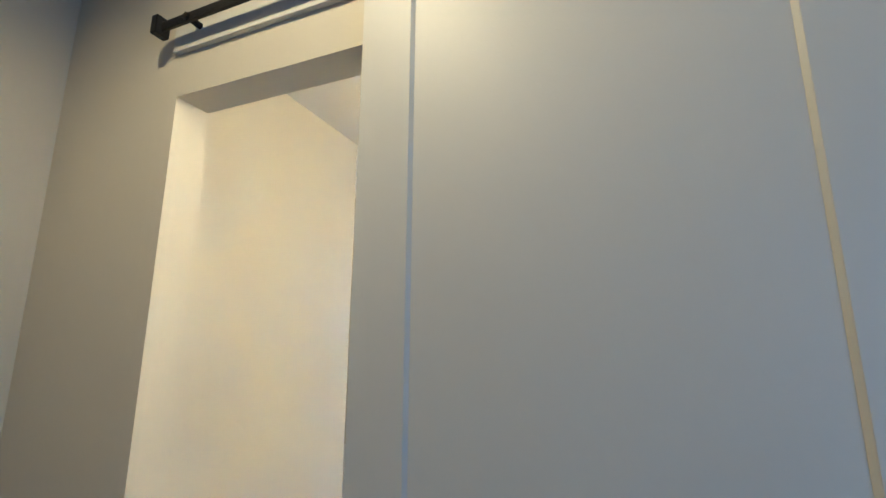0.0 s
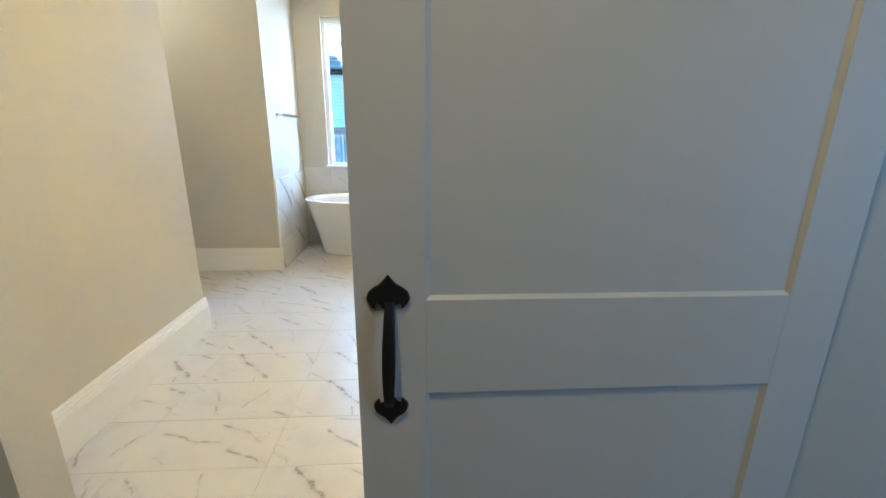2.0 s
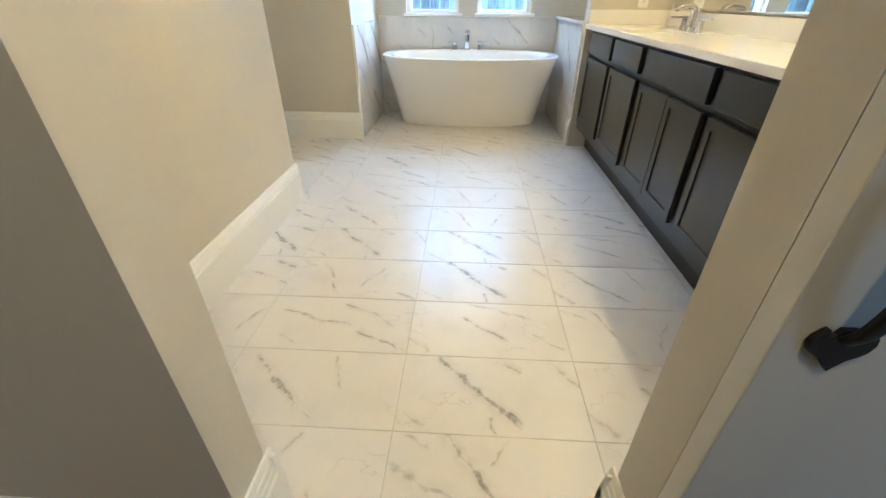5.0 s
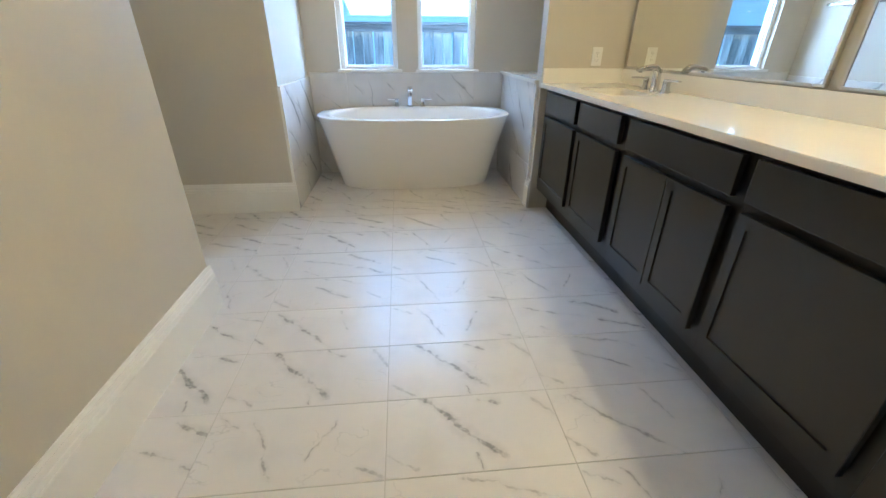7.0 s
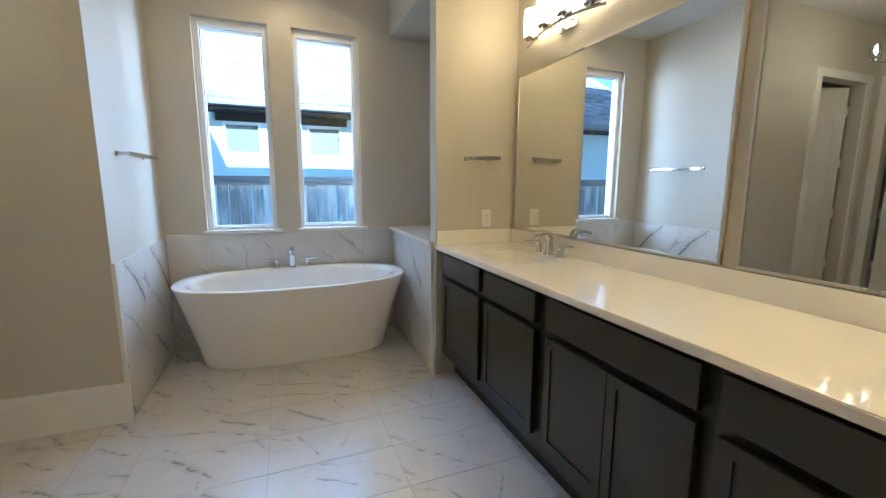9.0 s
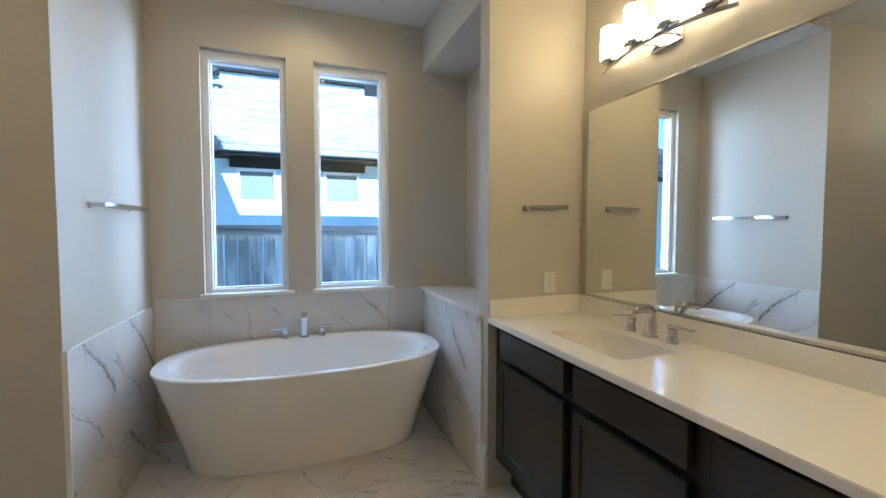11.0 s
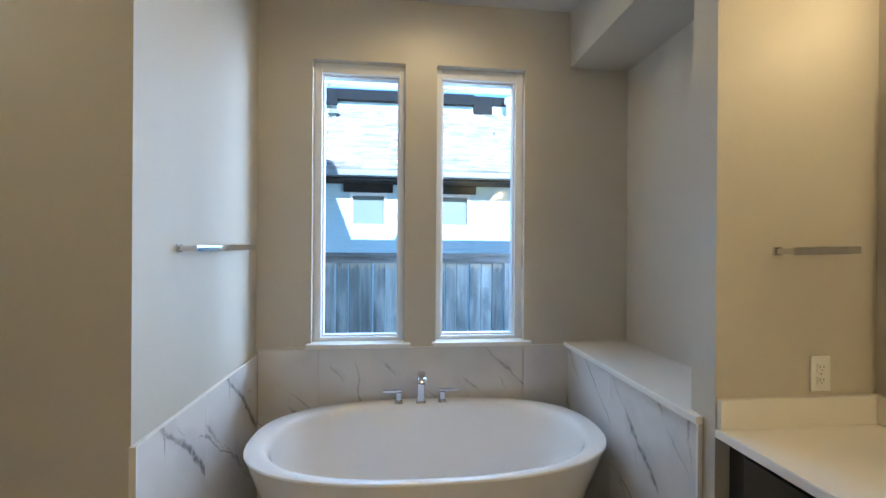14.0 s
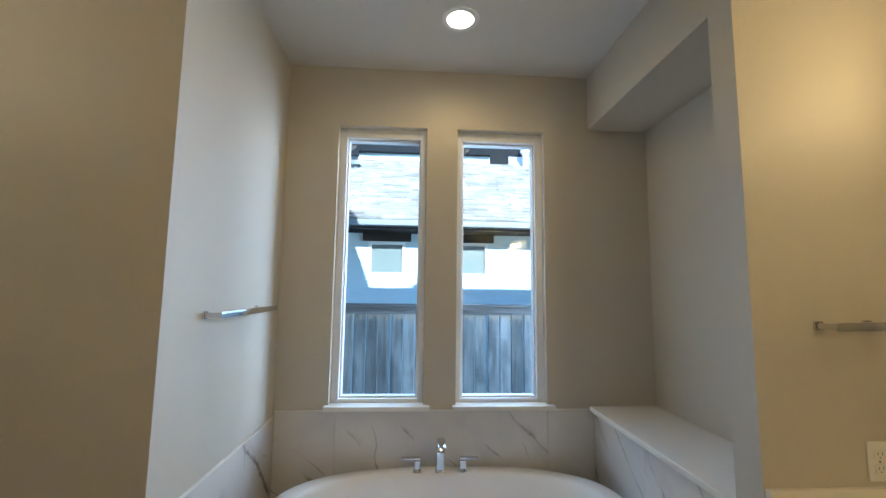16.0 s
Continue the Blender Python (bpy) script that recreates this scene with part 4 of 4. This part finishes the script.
# ---- hall lamp, doors seen in the mirror ----
def hall_lamp(x, y, z):
    h = thing("hall_ceiling_lamp", (x, y, TOP), "chrome ceiling lamp with three bulbs in clear glass", "ceiling light")
    part("canopy", cyl(bmesh.new(), (x, y, TOP - 0.025), (x, y, TOP), 0.065, bevel=0.006), CHROME, h, smooth=True)
    part("stem", cyl(bmesh.new(), (x, y, z - 0.06), (x, y, TOP - 0.02), 0.007), CHROME, h, smooth=True)
    n = 24
    for k in range(3):
        a = radians(88 + 120 * k)
        px, py = x + 0.165 * math.cos(a), y + 0.165 * math.sin(a)
        path = [Vector((x, y, z - 0.05)).lerp(Vector((px, py, z - 0.05)), i / 6) - Vector((0, 0, 0.03 * math.sin(math.pi * i / 6))) for i in range(7)]
        arm = part("arm", sweep(bmesh.new(), path, 0.010, 0.010, (math.sin(a), -math.cos(a), 0), 3), CHROME, h, smooth=True)
        bm = cyl(bmesh.new(), (px, py, z - 0.065), (px, py, z - 0.035), 0.016)
        cyl(bm, (px, py, z - 0.037), (px, py, z - 0.030), 0.040, bevel=0.002)
        part("cup", bm, CHROME, arm, smooth=True)
        bm = bmesh.new()
        loft(bm, [[(px + r * math.cos(2 * math.pi * q / n), py + r * math.sin(2 * math.pi * q / n), zz) for q in range(n)] for r, zz in ((0.036, z - 0.029), (0.044, z + 0.075), (0.042, z + 0.075), (0.034, z - 0.029))], True, False, False)
        gl = part("glass_shade", bm, GLASS, h, "clear glass shade", smooth=True)
        gl.visible_shadow = False
        b2 = bmesh.new()
        bmesh.ops.create_uvsphere(b2, u_segments=14, v_segments=10, radius=0.013)
        bm = bmesh.new()
        append(bm, b2, pose(px, py, z + 0.03) @ Matrix.Diagonal((1, 1, 1.6, 1)))
        part("bulb", bm, BULBGLOW, h, "small glowing bulb", smooth=True)
        bulb("hall_bulb", (px, py, z + 0.062), 0.30, WARM, 0.010)


hall_lamp(-2.53, 3.51, 2.48)


def casing(name, along, a, c, plane, out, label):
    """Flat door casing round an opening from a to c on the wall at 'plane'."""
    w, t = 0.085, 0.018
    root = thing(name, (0, 0, 0), label, "door casing", kind="structure")
    def bx(s0, s1, z0, z1):
        o0, o1 = sorted((plane, plane + out * t))
        if along == "x":
            return B((s0, o0, z0), (s1, o1, z1), 0.003)
        return B((o0, s0, z0), (o1, s1, z1), 0.003)
    part("side_casing", bx(a - w, a, 0, DH), TRIM, root)
    part("side_casing", bx(c, c + w, 0, DH), TRIM, root)
    part("head_casing", bx(a - w, c + w, DH, DH + w), TRIM, root)
    return root


casing("door_casing_1", "x", DX0, DX1, YW, -1, "flat white casing round the closet doorway")
casing("door_casing_2", "y", EY0, EY1, XH, 1, "flat white casing round the hall end doorway")


def leaf(name, hinge, turn, width, label):
    d = thing(name, (*hinge, 0), label, "door", kind="structure")
    bm = bmesh.new()
    M = pose(*hinge, 0, 0, 0, turn)
    b2 = bmesh.new()
    box(b2, (0.018, -0.018, 0.012), (width, 0.018, DH - 0.012), 0.002, 1)
    for z0, z1 in ((0.22, 0.95), (1.12, 2.26)):
        for s in (-1, 1):
            for lo, hi in (((0.13, z0), (width - 0.12, z0 + 0.012)), ((0.13, z1 - 0.012), (width - 0.12, z1)), ((0.13, z0), (0.142, z1)), ((width - 0.132, z0), (width - 0.12, z1))):
                y0, y1 = sorted((s * 0.018, s * 0.023))
                box(b2, (lo[0], y0, lo[1]), (hi[0], y1, hi[1]))
    append(bm, b2, M)
    part("door_leaf", bm, TRIM, d)
    for z in (0.44, 1.03, 1.60, 2.17):
        b2 = bmesh.new()
        box(b2, (-0.004, -0.019, z - 0.05), (0.020, 0.004, z + 0.05), 0.002, 1)
        bm = bmesh.new()
        append(bm, b2, M)
        part("hinge", bm, PLASTIC, d, "pale painted hinge")


leaf("door_1", (DX0 + 0.002, YW + 0.132), 24, 0.78, "white panelled closet door standing open")
leaf("door_2", (XH - 0.140, EY1 - 0.002), -114, 0.70, "white panelled hall door standing open")

# ---- sliding door ----
def sliding_door():
    x0, x1, y0, y1, z0, z1 = -0.283, 0.673, 0.845, 0.881, ZW + 0.008, 2.445
    d = thing("sliding_barn_door", ((x0 + x1) / 2, y0, z0), "pale grey two-panel sliding barn door with black iron hardware", "sliding door")
    pl, pr = -0.151, 0.560
    panels = [(0.258, 0.829), (1.026, 2.37)]
    for lo, hi in (((x0, z0), (pl, z1)), ((pr, z0), (x1, z1))):
        part("stile", B((lo[0], y0, lo[1]), (hi[0], y1, hi[1]), 0.002), DOOR, d)
    for za, zb in ((z0, 0.258), (0.829, 1.026), (2.37, z1)):
        part("rail", B((pl, y0 + 0.0003, za), (pr, y1, zb), 0.0008), DOOR, d)
    for za, zb in panels:
        bm = B((pl - 0.004, y0 + 0.008, za - 0.004), (pr + 0.004, y1 - 0.013, zb + 0.004))
        # sloped sticking round the panel
        w, e = 0.0075, 0.0008
        o = [(pl, za), (pr, za), (pr, zb), (pl, zb)]
        i = [(pl + w, za + w), (pr - w, za + w), (pr - w, zb - w), (pl + w, zb - w)]
        for k in range(4):
            j = (k + 1) % 4
            q = [(o[k], y0 + e), (o[j], y0 + e), (i[j], y0 + 0.0075), (i[k], y0 + 0.0075)]
            bm.faces.new([bm.verts.new((p[0], y, p[1])) for p, y in q])
        part("panel", bm, DOOR, d)
    hdl = part("handle", handle_bar(-0.2205, y0, 0.765, 1.078), IRON, d, "black wrought-iron pull with flared ends", smooth=True)
    for zc, s in ((1.078, 1), (0.765, -1)):
        part("flared_end", fleur(-0.2205, y0, zc, s), IRON, hdl, smooth=True)
    part("floor_guide", B((-0.262, y0 - 0.006, ZW + 0.001), (-0.215, y0 - 0.0005, ZW + 0.012), 0.002), IRON, d, "small black floor guide")
    for xs in (x0 + 0.14, x1 - 0.14):
        part("hanger_strap", B((xs - 0.02, y0 - 0.006, 2.38), (xs + 0.02, y0 - 0.0005, 2.525), 0.002), IRON, d)
        part("wheel", cyl(bmesh.new(), (xs, y0 - 0.0005, 2.530), (xs, y0 + 0.02, 2.530), 0.035, bevel=0.003), IRON, d, smooth=True)


def handle_bar(x, y, zb, zt):
    path, w, h = [], [], []
    for i in range(15):
        t = i / 14
        z = zt - 0.052 - (zt - zb - 0.098) * t
        bow = math.sin(math.pi * t)
        path.append((x + 0.003 * (1 - 2 * t), y - 0.010 - 0.023 * bow ** 0.6, z))
        w.append(0.018 + 0.007 * bow)
        h.append(0.010)
    return sweep(bmesh.new(), path, w, h, (1, 0, 0), 3)


def fleur(x, y, zc, s):
    """A flat forged arrowhead with two curled lobes; s is +1 pointing up, -1 down."""
    r = 1.0 if s > 0 else 0.86
    half = [(0.0, 0.0), (0.007, -0.009), (0.016, -0.019), (0.027, -0.025), (0.036, -0.033), (0.040, -0.044), (0.038, -0.054), (0.031, -0.062), (0.026, -0.066), (0.026, -0.058), (0.022, -0.054), (0.014, -0.058), (0.010, -0.066)]
    pts = [(px * r, pz * r) for px, pz in half]
    pts = pts + [(-px, pz) for px, pz in pts[:0:-1]]
    bm = bmesh.new()
    f = bm.faces.new([bm.verts.new((x + px, y - 0.001, zc + s * pz)) for px, pz in pts])
    ex = bmesh.ops.extrude_face_region(bm, geom=[f])
    for v in ex["geom"]:
        if isinstance(v, bmesh.types.BMVert):
            v.co.y -= 0.006
            v.co.x = x + (v.co.x - x) * 0.93
    return bm


sliding_door()
bm = sweep(bmesh.new(), [(-1.075, 0.845, 2.492), (0.99, 0.845, 2.492)], 0.034, 0.010, (0, 0, 1), 8)
track = thing("door_track", (0, 0.845, 2.492), "black iron sliding door track", "door track")
part("rail", bm, IRON, track)
for xs in (-1.06, 0.98):
    part("end_stop", B((xs - 0.014, 0.822, 2.462), (xs + 0.014, 0.868, 2.526), 0.004), IRON, track)
for xs in (-0.93, -0.45, 0.05, 0.55, 0.93):
    bm = cyl(bmesh.new(), (xs, 0.848, 2.492), (xs, 0.886, 2.492), 0.011)
    cyl(bm, (xs, 0.832, 2.492), (xs, 0.842, 2.492), 0.012, n=6)
    part("standoff", bm, IRON, track)
bm = B((-1.05, 0.887, 2.428), (1.02, WF - 0.0005, 2.56), 0.003)
part("track_board", bm, DOOR, None, "painted backing board behind the door track", category="trim", kind="structure")

# ---- outside ----
part("ground", B((-60, -60, -0.45), (60, 120, -0.40)), DIRT, None, "bare ground between the houses", category="ground", kind="structure")
# Unseen roof outline, stepped and notched so its shadow fits the house opposite.
bm = B((-9, -5, TOP + 0.13), (4, YN + 0.75, 3.70))
gable = [(-0.73, 3.70), (-1.00, 4.42), (-1.13, 4.84), (-2.10, 4.84), (-2.45, 7.20), (-9, 7.20), (-9, 3.70)]
loft(bm, [[(x, yy, z) for x, z in gable] for yy in (YN - 1.5, YN + 0.75)])
box(bm, (0.02, YN + 0.3, 3.70), (0.16, YN + 0.7, 3.80))
part("shadow_roof", bm, SOFFIT, None, "unseen eave and gable of this house, shaped for their cast shadow", category="roof", kind="structure")


def fence():
    f = thing("fence", (0, 7.8, -0.4), "weathered grey wooden board fence with a cap rail", "fence")
    rnd = random.Random(4)
    x = -3.6
    me = None
    while x < 2.6:
        w = 0.138 + rnd.uniform(-0.004, 0.004)
        if me is None:
            bm = box(bmesh.new(), (-0.0665, -0.018, 0), (0.0665, 0.014, 1.74), 0.004, 1)
            ob = part("board", bm, FENCE, f, local=True)
            me = ob.data
        else:
            ob = new("board", me)
            ob.parent = f
        ob.matrix_basis = pose(x, rnd.uniform(-0.010, 0.010), rnd.uniform(0, 0.006), 0, rnd.uniform(-0.2, 0.2), rnd.uniform(-1.2, 1.2))
        x += w + 0.008
    part("top_rail", B((-3.7, 7.770, 1.335), (2.7, 7.789, 1.425), 0.004), FENCE_H, f)
    part("cap", B((-3.7, 7.745, 1.426), (2.7, 7.850, 1.458), 0.004), FENCE_H, f)


FENCE_H = wood("weathered_fence_rail", (0.13, 0.13, 0.14), (0.32, 0.32, 0.33), rough=0.85, along="x")
fence()


def neighbour():
    h = thing("house", (0, 9.9, -0.4), "white painted brick house with pale shingle roof and eaves coloured dark for shade", "house")
    wins = [(-1.60, -0.97), (-0.18, 0.47)]
    z0, z1 = 1.87, 2.455
    bm = bmesh.new()
    box(bm, (-7, 9.9, -0.4), (7, 10.1, z0))
    box(bm, (-7, 9.9, z1), (7, 10.1, 2.75))
    for a, c in ((-7, wins[0][0]), (wins[0][1], wins[1][0]), (wins[1][1], 7)):
        box(bm, (a, 9.9, z0), (c, 10.1, z1))
    part("wall", bm, SIDING, h)
    for a, c in wins:
        bm = bmesh.new()
        for lo, hi in (((a, z0), (a + 0.05, z1)), ((c - 0.05, z0), (c, z1)), ((a + 0.05, z0), (c - 0.05, z0 + 0.05)), ((a + 0.05, z1 - 0.05), (c - 0.05, z1))):
            box(bm, (lo[0], 9.885, lo[1]), (hi[0], 9.95, hi[1]), 0.004, 1)
        w = part("window", bm, VINYL, h)
        part("pane", B((a + 0.05, 9.935, z0 + 0.05), (c - 0.05, 9.945, z1 - 0.05)), NIGHTGLASS, w)
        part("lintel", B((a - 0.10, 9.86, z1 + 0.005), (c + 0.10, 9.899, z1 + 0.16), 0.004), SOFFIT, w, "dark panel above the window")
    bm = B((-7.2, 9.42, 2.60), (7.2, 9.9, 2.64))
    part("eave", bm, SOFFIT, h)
    bm = sweep(bmesh.new(), [(-7.2, 9.38, 2.70), (7.2, 9.38, 2.70)], 0.11, 0.11, (0, 0, 1), 5)
    part("gutter", bm, GUTTER, h)
    slope = radians(31)
    roof = part("roof", roof_sheet(9.34, 2.76, slope, 4.4), SHINGLE, h, "pale grey shingle roof")
    bm = bmesh.new()
    rnd = random.Random(7)
    d = Vector((0, math.cos(slope), math.sin(slope)))
    up = Vector((0, -math.sin(slope), math.cos(slope)))
    R = Matrix.Rotation(slope, 4, "X")
    rows, step = 28, 0.150
    verts, faces = [], []
    for r in range(rows):
        x = -7.1 + rnd.uniform(0, 0.25)
        while x < 4.6:
            w = rnd.choice((0.16, 0.22, 0.28, 0.34))
            t = rnd.choice((0.022, 0.034, 0.050))
            p = Vector((x, 9.34, 2.76)) + d * (r * step)
            q = []
            for dx, dd, tt in ((0.004, -0.02, t), (w - 0.004, -0.02, t), (w - 0.004, step + 0.01, 0.006), (0.004, step + 0.01, 0.006)):
                q.append(p + Vector((dx, 0, 0)) + d * dd + up * tt)
            low = [q[0] - up * t, q[1] - up * t]
            k = len(verts)
            verts += [tuple(v) for v in q + low]
            faces += [(k, k + 1, k + 2, k + 3), (k + 4, k + 5, k + 1, k)]
            x += w
    me = bpy.data.meshes.new("shingles")
    me.from_pydata(verts, [], faces)
    me.materials.append(SHINGLE)
    ob = new("shingles", me)
    ob.parent = roof
    ob.location = -ORIGIN[h.name]
    tagged(ob, kind="stuff")
    # upper storey beyond the roof; shade is in the dark colour of its eaves
    yb = 9.34 + math.cos(slope) * 4.0
    zb = 2.76 + math.sin(slope) * 4.0
    part("upper_wall", B((-7, yb, zb - 0.3), (5.0, yb + 0.2, zb + 0.40)), SIDING, h)
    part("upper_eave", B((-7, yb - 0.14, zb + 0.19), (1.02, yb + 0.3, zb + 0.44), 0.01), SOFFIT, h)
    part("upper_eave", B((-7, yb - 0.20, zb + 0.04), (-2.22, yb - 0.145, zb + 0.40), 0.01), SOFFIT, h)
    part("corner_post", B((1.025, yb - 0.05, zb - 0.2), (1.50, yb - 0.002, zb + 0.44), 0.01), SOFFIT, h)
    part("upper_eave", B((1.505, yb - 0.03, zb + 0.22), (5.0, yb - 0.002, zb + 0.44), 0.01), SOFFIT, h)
    part("upper_roof", roof_sheet(yb - 0.16, zb + 0.54, slope, 3.0), SHINGLE, h, "pale grey upper roof slope")
    bm = cyl(bmesh.new(), (1.88, yb - 0.20, zb - 0.25), (1.88, yb - 0.20, zb + 0.26), 0.075)
    cyl(bm, (1.88, yb - 0.20, zb + 0.24), (1.88, yb - 0.20, zb + 0.36), 0.125, 0.115)
    part("vent_pipe", bm, VINYL, h, smooth=True)
    bm = cyl(bmesh.new(), (-2.2, 12.0, 4.25), (-2.2, 12.0, 4.46), 0.05)
    cyl(bm, (-2.2, 12.0, 4.44), (-2.2, 12.0, 4.53), 0.13, 0.08)
    part("roof_vent", bm, GUTTER, h, smooth=True)


def roof_sheet(y, z, slope, length):
    d = Vector((0, math.cos(slope), math.sin(slope)))
    up = Vector((0, -math.sin(slope), math.cos(slope)))
    p = Vector((0, y, z))
    rings = []
    for x in (-7.2, 7.2):
        o = Vector((x, 0, 0))
        rings.append([o + p, o + p + d * length, o + p + d * length - up * 0.08, o + p - up * 0.08])
    return loft(bmesh.new(), rings)


neighbour()

# ---- floors, piece by piece ----
floor = part("floor", B((XH - 0.6, 0.99, -0.08), (XR, YN + 0.05, -0.0022)), GROUT, None, "white marble-look rectangular floor tiles with dark veins", category="floor", kind="structure")
TX, TY, GX, GY = 0.597, 0.3075, -0.797, 1.255
TILES = {}
# the prints as they lie, row by row from the doorway to the tub; columns from the hall to the vanity
LAID = {-4: "BFDEBFADECBFD", -3: "DBEFDABCFEBDA", -2: "CFBEADBFEDCAB", -1: "CFEBAFDEAEDBF", 0: "CADAABBDBFEBD", 1: "BDBFDEBFDBEFB"}


def floor_tile(a, c, b0, b1, kind):
    if c - a < 0.012 or b1 - b0 < 0.012:
        return
    key = (round(c - a, 3), round(b1 - b0, 3), kind)
    if key not in TILES:
        w, h = key[:2]
        bm = box(bmesh.new(), (-w / 2 + 0.0013, -h / 2 + 0.0013, -0.010), (w / 2 - 0.0013, h / 2 - 0.0013, 0), 0.0008, 1)
        ob = part("tile", bm, FLOOR_TILES[kind], floor)
        TILES[key] = ob.data
    else:
        ob = new("tile", TILES[key])
        ob.parent = floor
    ob.location = ((a + c) / 2, (b0 + b1) / 2, 0)


for zx0, zx1, zy0, zy1 in ((XL, FX + 0.10, 0.974, YW), (XH - 0.12, XL, YE, YW), (XA + 0.012, XC - 0.012, YW, YN - 0.013)):
    for i in range(-7, 4):
        for j in range(-2, 16):
            row = LAID[i] if i in LAID else "BDEF"
            floor_tile(max(zx0, GX + i * TX), min(zx1, GX + (i + 1) * TX), max(zy0, GY + j * TY), min(zy1, GY + (j + 1) * TY), row[(j + 1) % len(row)])

part("threshold", B((OL + 0.019, 0.945, ZW - 0.01), (OR - 0.019, 0.9735, 0.002), 0.003), OAK_EDGE, None, "light oak strip between tile and plank floor", category="threshold", kind="structure")
planks = part("floor_oak", B((X0, Y0, -0.1), (X1, 0.97, ZW - 0.003)), CARCASS, None, "honey-brown oak plank floor", category="floor", kind="structure")
rnd = random.Random(11)
y = 0.944
while y > Y0:
    b0 = max(y - 0.185, Y0)
    x = X0 - rnd.uniform(0, 1.2)
    while x < X1:
        a, c = max(x, X0), min(x + 1.6, X1)
        if c - a > 0.03:
            bm = box(bmesh.new(), (-(c - a) / 2 + 0.0006, -(y - b0) / 2 + 0.0006, -0.008), ((c - a) / 2 - 0.0006, (y - b0) / 2 - 0.0006, 0), 0.0008, 1)
            ob = part("plank", bm, OAK, planks)
            ob.location = ((a + c) / 2, (y + b0) / 2, ZW)
        x += 1.6
    y = b0
